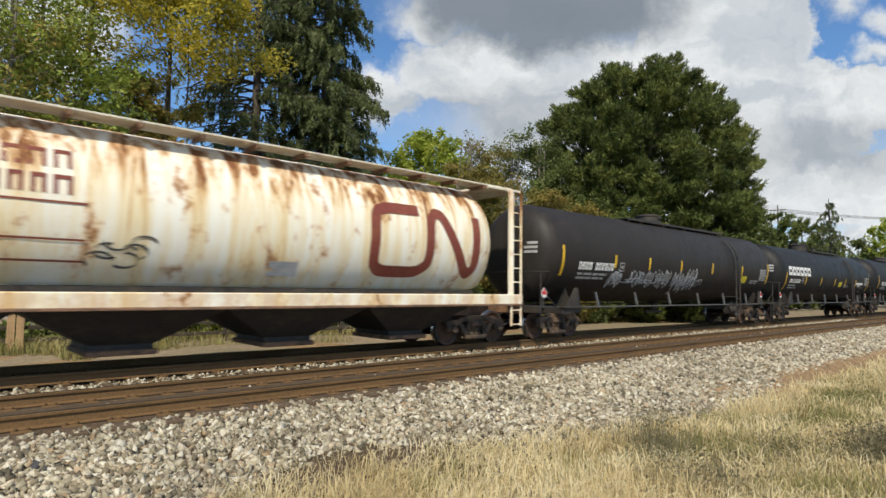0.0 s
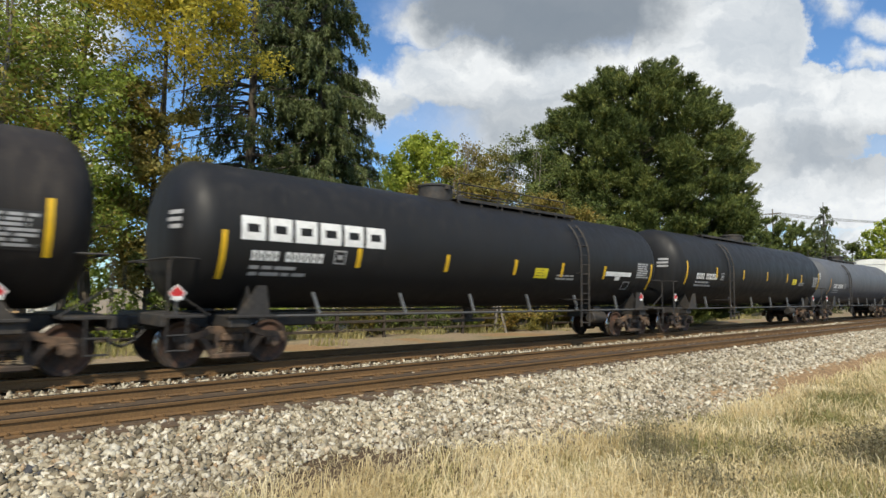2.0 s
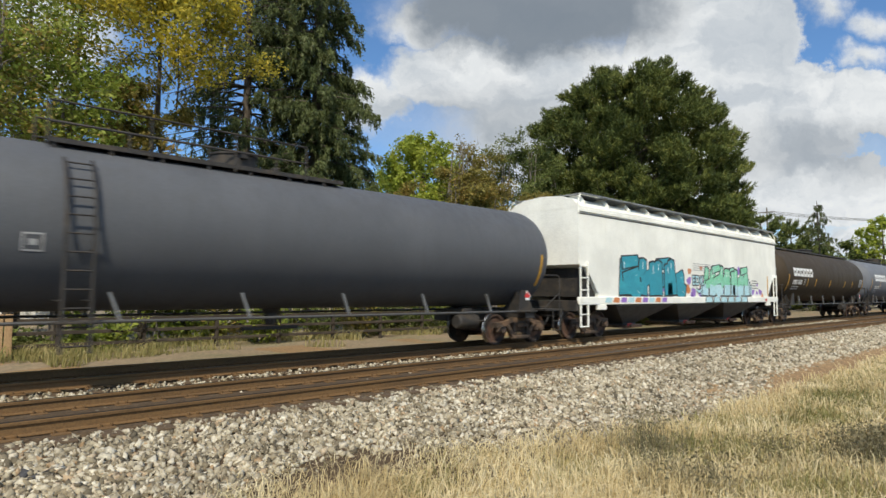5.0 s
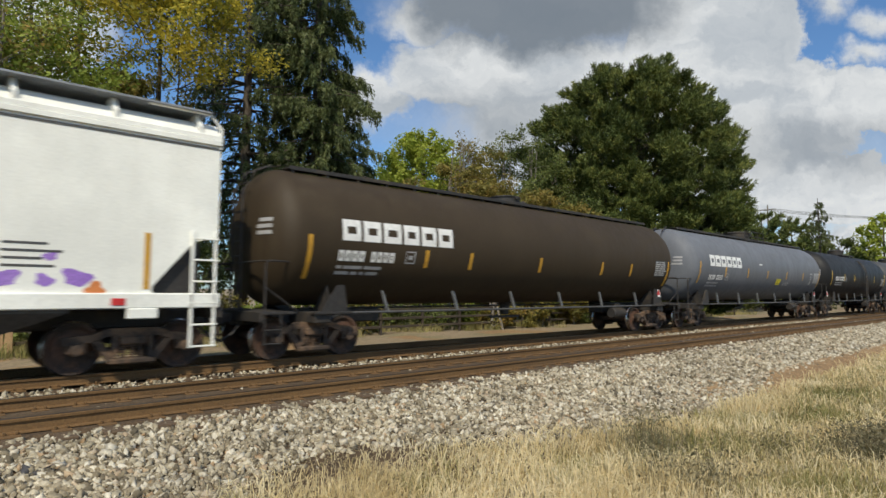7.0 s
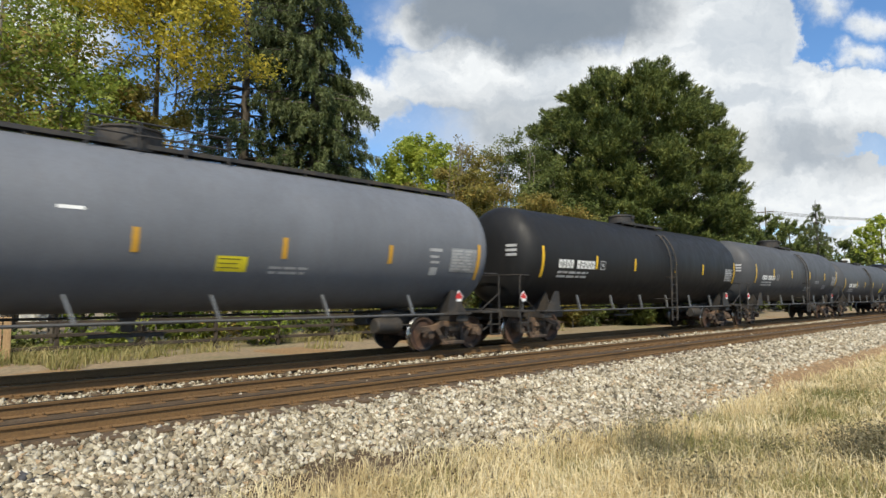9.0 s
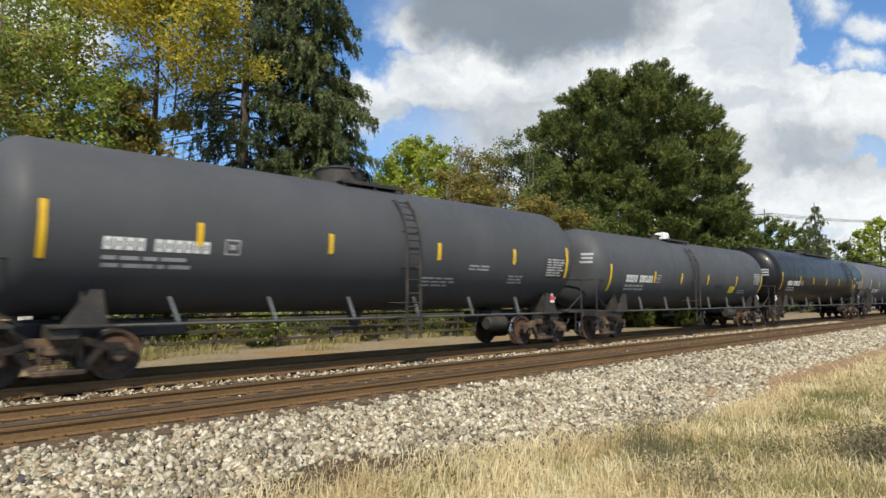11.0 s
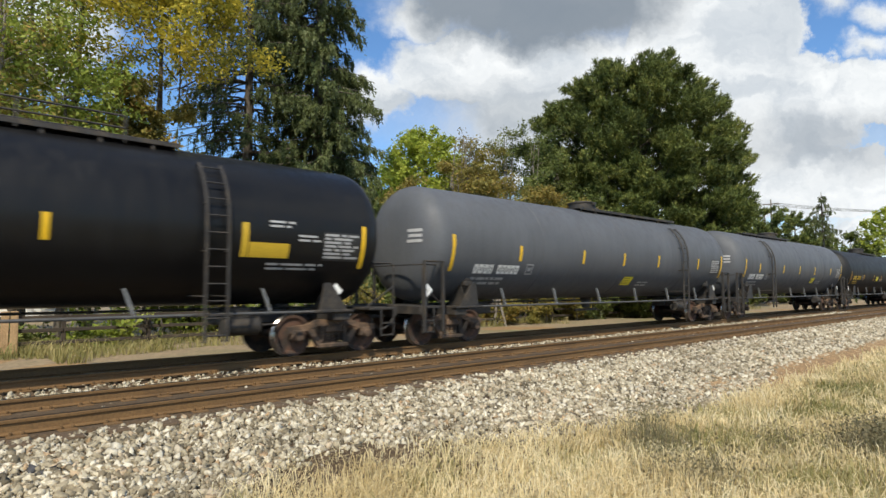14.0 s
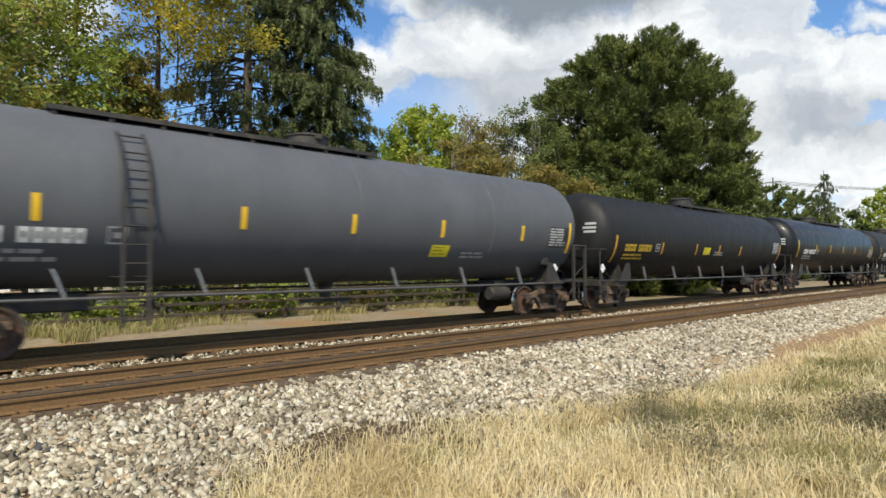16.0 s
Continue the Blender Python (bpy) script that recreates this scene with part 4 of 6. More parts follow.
    def stroke(x0, z0, x1, z1, w0, w1, hi, lo, i):
        """One fat bar of a spray-can letter: black rim, two tones, a pale glint."""
        dx, dz = x1 - x0, z1 - z0
        d = math.hypot(dx, dz)
        nx, nz = -dz / d, dx / d
        q = [(x0 + nx * w0, z0 + nz * w0), (x0 - nx * w0, z0 - nz * w0), (x1 - nx * w1, z1 - nz * w1), (x1 + dx / d * 0.06, z1 + dz / d * 0.06), (x1 + nx * w1, z1 + nz * w1)]
        k = 0.001 * (i % 5)
        sheet(outline(q, 0.085), BLACK_INK, 0.006 + k, "black outline")
        sheet(q, lo if (z0 + z1) / 2 < 1.98 else hi, 0.0075 + k, "")
        if abs(dz) > abs(dx):
            m = (1.98 - z0) / dz if dz else 0
            if 0.1 < m < 0.9:
                c = (x0 + dx * m, 1.98)
                sheet([q[0], q[1], (c[0] + w0 * 0.95, 1.98), (c[0] - w0 * 0.95, 1.98)] if z0 < z1 else [(c[0] + w0 * 0.95, 1.98), (c[0] - w0 * 0.95, 1.98), q[4], q[2]], lo, 0.0085 + k, "")
        sheet([(x1 - dx * 0.25 - 0.02, z1 - dz * 0.25), (x1 - dx * 0.25 + 0.02, z1 - dz * 0.25), (x1 - dx * 0.05 + 0.02, z1 - dz * 0.05), (x1 - dx * 0.05 - 0.02, z1 - dz * 0.05)], pale, 0.0125, "")

    def spray(u, w, h, hi, lo, i):
        """A made-up spray-can form: three leaning bars and a crossbar."""
        x = gx(u)
        lean = rng.uniform(-0.15, 0.25)
        t = w * 0.24
        top = 1.5 + h * rng.uniform(0.9, 1.08)
        stroke(x, 1.52, x + lean, top, t * 1.25, t * 0.8, hi, lo, i)
        if i % 3 != 1:
            stroke(x + w * 0.72, 1.5, x + w * 0.6 + lean, top - 0.1, t * 1.1, t * 0.9, hi, lo, i + 1)
        else:
            stroke(x + w * 0.2, 1.95, x + w * 0.85, 1.55, t, t * 1.2, hi, lo, i + 1)
        stroke(x + lean * 0.6 - w * 0.05, 1.95 + 0.1 * (i % 2), x + w * 0.8 + lean * 0.6, 2.1 + 0.16 * (i % 3), t * 0.8, t * 0.9, hi, lo, i + 2)
        if i % 2:
            stroke(x - w * 0.1 + lean, top - 0.1, x + w * 0.75 + lean, top + 0.02, t * 0.7, t * 0.6, hi, lo, i + 3)
    for i in range(6):
        spray(101.25 + i * 0.79, 0.88, 1.2, mint, ice, i)
    for i in range(3):
        stroke(gx(100.85 + i * 0.14), 1.5, gx(100.87 + i * 0.14), 2.1 - 0.12 * i, 0.05, 0.05, ice, ice, i)
        stroke(gx(106.1 + i * 0.16), 1.5, gx(106.15 + i * 0.16), 2.2 - 0.12 * i, 0.05, 0.05, ice, ice, i)
    # the feet of the letters run down over the sill
    for i in range(6):
        x = gx(101.1 + i * 0.79)
        sheet([(x, 1.17), (x + 0.8, 1.17), (x + 0.74, 1.43), (x + 0.06, 1.43)], BLACK_INK, 0.0625, "black rim")
        sheet([(x + 0.06, 1.2), (x + 0.72, 1.2), (x + 0.66, 1.43), (x + 0.12, 1.43)], ice, 0.0645, "pale blue foot of a spray-can letter")
    for i in range(4):
        spray(94.6 + i * 1.2, 1.25, 1.3, teal, teal, i + 1)
    for i in range(9):
        sheet([(gx(93.2 + i * 0.5), 1.24), (gx(93.6 + i * 0.5), 1.22), (gx(93.65 + i * 0.5), 1.40), (gx(93.3 + i * 0.5), 1.41)], (ice, rust, violet)[i % 3], 0.064, "sprayed patch on the sill")
    # three pale letters with a black rim on violet and orange patches, a curved stroke below
    for i, (u, z, k) in enumerate(((99.75, 2.5, 0.17), (100.1, 1.65, 0.2), (100.75, 1.62, 0.22), (99.6, 1.75, 0.2), (101.1, 2.0, 0.18), (99.7, 2.1, 0.2))):
        sheet([(gx(u) + k * (1 + 0.2 * math.sin(3 * q + i)) * math.cos(q), z + k * 0.85 * (1 + 0.2 * math.cos(2 * q + i)) * math.sin(q)) for q in [j * 0.449 for j in range(14)]], rust if i % 3 == 0 else violet, 0.005, "spray patch behind the letters")
    for grow, m, lift in ((0.055, BLACK_INK, 0.0145), (0.012, ice, 0.0175)):
        txt = bpy.data.curves.new("graffiti", "FONT")
        txt.body, txt.size, txt.extrude, txt.offset, txt.space_character = "EDK", 0.53, 0.001, grow, 1.12
        tob = new("graffiti_letters", txt)
        me = bpy.data.meshes.new_from_object(tob)
        bpy.data.objects.remove(tob)
        me.materials.clear()
        me.materials.append(m)
        tob = new("graffiti", me)
        tob.parent = car
        tagged(tob, "pale spray-can letters with a black rim")
        tob.matrix_basis = pose(gx(99.98), -W - lift, 1.95, 90, 0, 0)
    for th, m, lift in ((0.1, BLACK_INK, 0.0145), (0.055, ice, 0.0175)):
        arcs = [(gx(100.35) + 0.5 * q, 1.76 - 0.1 * math.sin(math.pi * q)) for q in [j / 8 for j in range(9)]]
        sheet([(x, z + th) for x, z in arcs] + [(x, z - th) for x, z in reversed(arcs)], m, lift, "curved spray stroke")
    part("reflector", Shape().box(gx(u1 - 1.8) - 0.05, gx(u1 - 1.8) + 0.05, -W - 0.012, -W - 0.002, 1.5, 2.5, 0.002), ORANGE, car, "tall amber reflective stripe")
    part("decal", Shape().box(gx(u1 - 2.36), gx(u1 - 2.14), -W - 0.075, -W - 0.065, 1.22, 1.34, 0.002), RED_SIGN, car)
    for i in range(4):
        part("stencil", Shape().box(gx(u1 - 3.9), gx(u1 - 3.9 + rng.uniform(0.5, 0.9)), -W - 0.006, -W - 0.002, 2.2 - i * 0.12, 2.24 - i * 0.12, 0.001), STEEL_GREY, car)
        part("stencil", Shape().box(gx(u0 + 8.9), gx(u0 + 8.9 + rng.uniform(1.2, 1.9)), -W - 0.006, -W - 0.002, 2.82 - i * 0.09, 2.85 - i * 0.09, 0.001), FADED, car)
    return car


def hopper_round(u0, u1):
    """An old round-sided covered hopper: white paint streaked with rust."""
    L = u1 - u0
    half = L / 2
    car = thing("covered_hopper", ((u0 + u1) / 2, LINE, 0), "old round-sided covered hopper, white paint streaked with rust", "hopper car", "cars of the freight train")
    MOVERS.append((car, (u0 + u1) / 2))
    e = half - 1.7
    sec = []
    for i in range(25):
        a = -0.30 * math.pi + (0.5 + 0.30) * math.pi * i / 24 - 0.0
        sec.append((1.56 * math.cos(a) ** 0.85 if math.cos(a) > 0 else 0.0, 2.82 + 1.62 * math.sin(a)))
    sec = [(y, z) for y, z in sec if z > 1.4]
    ring = [(-y, z) for y, z in sec] + [(y, z) for y, z in reversed(sec)]
    s = Shape()
    n = len(ring)
    xs = [-e, -e + 0.25] + [-e + 0.6 + (2 * e - 1.2) * i / 40 for i in range(41)] + [e - 0.25, e]
    for j, x in enumerate(xs):
        k = 0.90 if j in (0, len(xs) - 1) else 0.97 if j in (1, len(xs) - 2) else 1.0 + (0.003 if j % 4 == 0 else 0.0)
        s.v += [(x, y * k, 2.8 + (z - 2.8) * k) for y, z in ring]
    for j in range(len(xs) - 1):
        s.f += [(j * n + i, j * n + (i + 1) % n, (j + 1) * n + (i + 1) % n, (j + 1) * n + i) for i in range(n)]
    s.f += [tuple(range(n)), tuple(range(len(s.v) - n, len(s.v)))]
    part("body", s, HOPPER_RUSTED, car, "", True)
    for side in (-1, 1):
        part("side_sill", Shape().box(-half + 0.45, half - 0.45, side * 1.48 - 0.06, side * 1.48 + 0.06, 1.12, 1.40, 0.02), HOPPER_RUSTED, car)
        part("sill_lip", Shape().box(-half + 0.45, half - 0.45, side * 1.5 - 0.07, side * 1.5 + 0.07, 1.08, 1.13, 0.01), TRUCK_RUST, car, "rusted lower lip")
        n2 = 15
        for i in range(n2):
            x = -half + 0.75 + (L - 1.5) * i / n2
            part("roof_walkway", Shape().box(x + 0.02, x + (L - 1.5) / n2 - 0.02, side * 1.05 - 0.3, side * 1.05 + 0.3, 4.44, 4.48, 0.006), CREAM, car, "pale grating panel")
            part("walkway_bracket", Shape().box(x - 0.04, x + 0.04, side * 1.05 - 0.32, side * 1.05 + 0.32, 4.34, 4.44, 0.01), TRUCK_RUST, car)
        for k in (-1, 1):
            lad = Shape()
            for dx in (0.05, 0.45):
                lad.tube([(k * (half - 0.45 - dx), side * 1.5, 0.5), (k * (half - 0.45 - dx), side * 1.5, 4.3), (k * (half - 0.6 - dx), side * 1.2, 4.46)], 0.035, 6)
            for i in range(10):
                z = 0.55 + i * 0.4
                lad.tube([(k * (half - 0.5), side * 1.5, z), (k * (half - 0.9), side * 1.5, z)], 0.02, 5)
            part("end_ladder", lad, HOPPER_RUSTED, car, "rust-streaked corner ladder")
            part("corner_post", Shape().box(min(k * (half - 0.95), k * (half - 0.8)), max(k * (half - 0.95), k * (half - 0.8)), side * 1.45 - 0.05, side * 1.45 + 0.05, 1.1, 4.4, 0.01), HOPPER_RUSTED, car)
    for k in (-1, 1):
        s = Shape().box(min(k * (half - 5), k * (half - 0.4)), max(k * (half - 5), k * (half - 0.4)), -0.3, 0.3, 0.75, 1.12, 0.03)
        s.box(min(k * (half - 0.6), k * (half - 0.42)), max(k * (half - 0.6), k * (half - 0.42)), -1.5, 1.5, 0.85, 1.15, 0.02)
        part("end_frame", s, TRUCK_RUST, car)
        part("end_platform", Shape().box(min(k * (half - 1.75), k * (half - 0.42)), max(k * (half - 1.75), k * (half - 0.42)), -1.42, 1.42, 4.36, 4.44, 0.02), CREAM, car)
        part("coupler", coupler_shape(k, half), STEEL_DARK, car)
    for i in range(4):
        x = (i - 1.5) * 3.3
        s = Shape()
        v = []
        for (hx, hy, z) in ((1.72, 1.44, 1.5), (1.6, 1.4, 1.05), (0.55, 0.75, 0.44), (0.55, 0.75, 0.3)):
            v += [(x - hx, -hy, z), (x + hx, -hy, z), (x + hx, hy, z), (x - hx, hy, z)]
        f = [(0, 1, 2, 3), (12, 13, 14, 15)]
        for q in range(3):
            f += [(q * 4 + j, q * 4 + (j + 1) % 4, q * 4 + 4 + (j + 1) % 4, q * 4 + 4 + j) for j in range(4)]
        s.add(v, f)
        part("hopper_bay", s, STEEL_DARK, car, "grimy sloping discharge hopper")
        part("gate", Shape().box(x - 0.6, x + 0.6, -0.85, 0.85, 0.24, 0.34, 0.015), TRUCK_RUST, car)
    put_trucks(car, half)

    # painted marks on the round side
    def side_y(z):
        return -float(np.interp(z, [p[1] for p in sec], [p[0] for p in sec])) - 0.012

    def ribbon(pts, th, mat, lab, name="company_mark"):
        v, f = [], []
        m = len(pts)
        for i, (x, z) in enumerate(pts):
            a, b = pts[max(i - 1, 0)], pts[min(i + 1, m - 1)]
            dx, dz = b[0] - a[0], b[1] - a[1]
            d = math.hypot(dx, dz) or 1
            for q in (-1, 1):
                px, pz = x - dz / d * th / 2 * q, z + dx / d * th / 2 * q
                v.append((px, side_y(pz) - 0.004, pz))
        f = [(2 * i, 2 * i + 1, 2 * i + 3, 2 * i + 2) for i in range(m - 1)]
        part(name, Shape().add(v, f), mat, car, lab)
    g = lambda u: u - (u0 + u1) / 2

    def curve(ctrl, n=10):
        out = []
        for i in range(len(ctrl) - 1):
            for j in range(n):
                t = j / n
                out.append((ctrl[i][0] + (ctrl[i + 1][0] - ctrl[i][0]) * t, ctrl[i][1] + (ctrl[i + 1][1] - ctrl[i][1]) * t))
        out.append(ctrl[-1])
        for _ in range(7):
            out = [out[0]] + [((out[i - 1][0] + 2 * out[i][0] + out[i + 1][0]) / 4, (out[i - 1][1] + 2 * out[i][1] + out[i + 1][1]) / 4) for i in range(1, len(out) - 1)] + [out[-1]]
        return out
    # two bent bands of oxide red: an open frame and a slanted wave
    e = -4.5
    ribbon(curve([(g(e + 13.75), 3.45), (g(e + 12.75), 3.45), (g(e + 12.42), 3.32), (g(e + 12.42), 2.1), (g(e + 12.65), 1.93), (g(e + 13.75), 1.93), (g(e + 14.1), 2.15), (g(e + 14.1), 3.2), (g(e + 14.25), 3.44), (g(e + 14.5), 3.42), (g(e + 15.3), 2.1), (g(e + 15.52), 1.92), (g(e + 15.72), 2.1), (g(e + 15.72), 3.45)]), 0.27, OXIDE_RED, "bent oxide-red band, a painted emblem")
    rng = random.Random(4)
    s = Shape()
    for row, (z, n, x0) in enumerate(((3.42, 8, -0.62), (2.98, 8, -0.62))):
        x = x0
        for i in range(n):
            s = Shape()
            w = rng.uniform(0.2, 0.28)
            t = 0.07
            for a, b, c, d in ((0, t, 0, 0.32), (w - t, w, 0, 0.32), (0, w, 0.25, 0.32)):
                zz = (z + c, z + d)
                s.add([(g(x + a), side_y(zz[0]), zz[0]), (g(x + b), side_y(zz[0]), zz[0]), (g(x + b), side_y(zz[1]), zz[1]), (g(x + a), side_y(zz[1]), zz[1])], [(0, 1, 2, 3)])
            x += w + 0.09
            part("painted_block", s, OXIDE_RED, car, "faded oxide-red painted block")
    for z in (2.85, 2.25, 1.9):
        ribbon([(g(-2.5 + i * 0.46), z) for i in range(11)], 0.035, OXIDE_RED, "thin oxide-red line", "stencil")
    tag = Shape()
    for k in range(6):
        cx, cz, a0 = g(2.3 + k * 0.14), 1.95 + 0.15 * (k % 3), k * 1.3
        pts = [(cx + 0.22 * math.cos(a0 + i * 0.5), cz + 0.13 * math.sin(a0 + i * 0.5)) for i in range(9)]
        v = []
        for i, (x, z) in enumerate(pts):
            v += [(x, side_y(z - 0.02) - 0.004, z - 0.02), (x + 0.015, side_y(z + 0.02) - 0.004, z + 0.02)]
        tag.add(v, [(2 * i, 2 * i + 1, 2 * i + 3, 2 * i + 2) for i in range(8)])
    part("graffiti", tag, STEEL_GREY, car, "faded grey scribble")
    part("panel", Shape().add([(g(5.4), side_y(1.75), 1.75), (g(6.05), side_y(1.75), 1.75), (g(6.05), side_y(2.05), 2.05), (g(5.4), side_y(2.05), 2.05)], [(0, 1, 2, 3)]), SILVER, car, "pale grey painted-over patch")
    return car


PAINT = {
    "umber": car_paint("dusty_black_paint", (0.023, 0.0195, 0.0175), 0.5, (0.08, 0.068, 0.056), 0.35),
    "black": car_paint("black_tank_paint", (0.0135, 0.0135, 0.014), 0.48, (0.05, 0.046, 0.042), 0.3),
    "jet": car_paint("glossy_black_paint", (0.007, 0.007, 0.0075), 0.36, (0.022, 0.020, 0.018), 0.2, 0.12, 0.02),
    "brown": car_paint("dark_brown_paint", (0.042, 0.029, 0.016), 0.56, (0.09, 0.075, 0.05), 0.3),
    "grey": car_paint("mid_grey_paint", (0.135, 0.144, 0.162), 0.52, (0.09, 0.085, 0.08), 0.25),
    "slate": car_paint("slate_grey_paint", (0.088, 0.093, 0.103), 0.5, (0.07, 0.066, 0.06), 0.3),
    "iron": car_paint("dark_grey_paint", (0.064, 0.066, 0.071), 0.52, (0.075, 0.068, 0.06), 0.3),
}


def build_train():
    P = PAINT
    hopper_round(-4.5, 13.6)
    tank_car("dusty black tank car with silver graffiti", 13.6, 33.2, P["umber"], stripes=(4.38, 6.68, 9.14, 11.95, 15.05), ladder=14.2, mark=(2.3, 2.22, 0.25, 11), square=15.1, sq_z=2.15,
             graffiti=((5.4, 1.75, 3.0, 0.6, 26, 0.035, SILVER), (5.0, 1.85, 3.3, 0.16, 8, 0.03, SILVER), (8.7, 1.6, 1.9, 0.85, 20, 0.04, SILVER), (10.3, 1.8, 0.9, 0.3, 4, 0.04, SILVER), (4.2, 1.7, 0.75, 0.6, 9, 0.05, SILVER)), walk_from=-3.2, walk_to=5.2, domes=((-0.4, 0.5, 0.42),), seed=3)
    tank_car("black tank car with bold white lettering", 33.2, 52.33, P["black"], top=4.22, r=1.55, stripes=(4.55, 7.29, 9.98, 12.22, 14.6), ladder=13.2, logo=(1.75, 2.52, 0.48), mark=(2.0, 2.12, 0.2, 11), square=10.9, rail_h=0.5, decals=((14.7, 16.33, 2.17, 2.32, WHITE, "white painted-over bar"), (15.33, 15.63, 2.03, 2.165, WHITE, "small white painted-over patch"), (15.95, 16.38, 1.72, 1.75, FADED, "stencilled frame line"), (15.95, 16.38, 1.97, 2.0, FADED, "stencilled frame line"), (15.95, 15.98, 1.755, 1.965, FADED, "stencilled frame line"), (16.35, 16.38, 1.755, 1.965, FADED, "stencilled frame line")), walk_from=-1.2, walk_to=4.4, domes=((-1.4, 0.5, 0.42),), sz=2.28, sq_z=2.15, seed=5)
    tank_car("plain black tank car with white stencils", 52.33, 72.2, P["black"], stripes=(4.26, 7.22, 10.22, 13.12, 15.4), ladder=5.46, mark=(2.34, 2.24, 0.25, 11), square=14.0, sq_z=2.35, walk_from=-5.2, walk_to=1.4, domes=((-0.1, 0.55, 0.4),), seed=7)
    tank_car("mid-grey tank car with a railed top platform", 72.2, 91.2, P["slate"], r=1.52, top=4.18, stripes=(), stripe_mat=ORANGE, ladder=5.3, mark=(2.15, 2.14, 0.25, 11), square=None, rail_h=0.75, walk_from=-4.6, walk_to=1.4, domes=((-1.0, 0.5, 0.4),), panel=False, sz=2.3, seed=9)
    hopper_white(91.2, 110.5)
    tank_car("dark brown tank car with bold white lettering", 110.5, 129.3, P["brown"], top=4.28, r=1.57, stripes=(4.75, 6.33, 9.34, 12.72, 14.62), stripe_mat=ORANGE, ladder=None, logo=(2.22, 2.62, 0.48), mark=(2.15, 2.16, 0.24, 9), square=None, full_walk=True, domes=((0.0, 0.5, 0.3),), sz=2.3, lead_sign=False, seed=11)
    tank_car("blue-grey tank car with bold white lettering", 129.3, 148.67, P["grey"], stripes=(4.09, 6.73, 9.34, 12.19, 14.94), stripe_mat=ORANGE, ladder=None, logo=(2.4, 2.68, 0.5), mark=(2.4, 2.08, 0.22, 9), square=10.8, sq_z=2.1, full_walk=True, rail_h=0.5, panel_back=GALV, decals=((8.15, 8.55, 2.9, 2.96, WHITE, "small white decal"), (16.15, 16.6, 2.6, 2.68, FADED, "stencilled line"), (16.2, 16.5, 2.44, 2.5, FADED, "stencilled line"), (16.22, 16.52, 2.3, 2.36, FADED, "stencilled line"), (16.25, 16.5, 2.0, 2.2, FADED, "stencilled square")), domes=((-0.1, 0.6, 0.45),), sz=2.46, lead_sign=False, seed=13)
    tank_car("black tank car with a white painted mark", 148.67, 166.0, P["black"], stripes=(4.36, 6.89, 10.08, 12.58), ladder=9.6, mark=(2.23, 2.36, 0.27, 10), square=None, walk_from=-1.2, walk_to=2.0, sz=2.6, seed=15)
    tank_car("dark grey tank car with white stencils", 166.0, 182.9, P["iron"], stripes=(3.9, 6.74, 9.96, 12.91), ladder=9.0, mark=(2.3, 2.3, 0.22, 11), square=None, walk_from=-0.9, walk_to=1.0, domes=((-0.5, 0.6, 0.42),), sz=2.66, scribed=((9.5, 2.0, 1.2, 3), (11.1, 2.36, 1.0, 2), (12.8, 2.12, 0.7, 3)), seed=17)
    n = tank_car("dark grey tank car with a pale valve box on top", 182.9, 200.1, P["iron"], r=1.47, top=4.02, stripes=(4.6, 6.87, 9.42, 12.59), ladder=7.99, mark=(2.5, 2.06, 0.26, 10), square=11.95, sq_z=1.86, walk_from=-1.5, walk_to=0.6, domes=((-1.3, 0.25, 0.2),), red_sign=False, sz=2.27, lead_sign=False, seed=19)
    part("valve_box", Shape().box(-0.75, -0.3, -0.25, 0.25, 4.02, 4.38, 0.05), WHITE, n, "white valve box on the tank's crown")
    part("decal", Shape().add(*patch(1.7, 2.65, 1.9, 2.06, 1.47, 2.55)), BLACK_INK, n, "black painted rectangle")
    o = tank_car("glossy black tank car with yellow end panel", 200.1, 220.1, P["jet"], stripes=(4.46, 6.96, 9.63, 12.49), ladder=15.2, mark=(2.4, 2.18, 0.25, 11), square=None, walk_from=-1.2, walk_to=4.8, rail_h=0.45, domes=((-0.6, 0.5, 0.3),), panel=True, red_sign=False, sz=2.5, scribed=((16.3, 2.88, 0.6, 2), (16.95, 2.62, 0.55, 2), (16.3, 2.02, 1.5, 2)), seed=21)
    for i, (x0, x1, z0, z1) in enumerate(((5.72, 5.86, 2.12, 2.80), (5.88, 6.75, 2.12, 2.42))):
        part("decal", Shape().add(*patch(x0, x1, z0, z1, 1.60, 2.74)), YELLOW_INK, o, "yellow painted bar")
    tank_car("slate-grey tank car with white stencilled mark", 220.1, 239.4, P["slate"], stripes=(4.12, 7.29, 9.77, 12.24, 15.59), ladder=14.15, mark=(2.3, 1.9, 0.25, 10), square=10.1, sq_z=1.75, walk_from=-1.3, walk_to=5.6, domes=((-0.15, 0.5, 0.36),), frame_end=True, red_sign=False, seams=(5.2, 9.8, 14.4), sz=2.5, seed=23)
    tank_car("slate-grey tank car with a long top walkway", 239.4, 258.1, P["slate"], stripes=(3.2, 6.59, 9.16, 11.86, 14.99), ladder=4.63, mark=(2.05, 1.92, 0.25, 10), square=11.6, sq_z=1.92, walk_from=-5.9, walk_to=1.0, domes=((-0.5, 0.5, 0.36),), frame_end=True, red_sign=False, seams=(5.0, 9.4, 13.8), sz=2.48, seed=25)
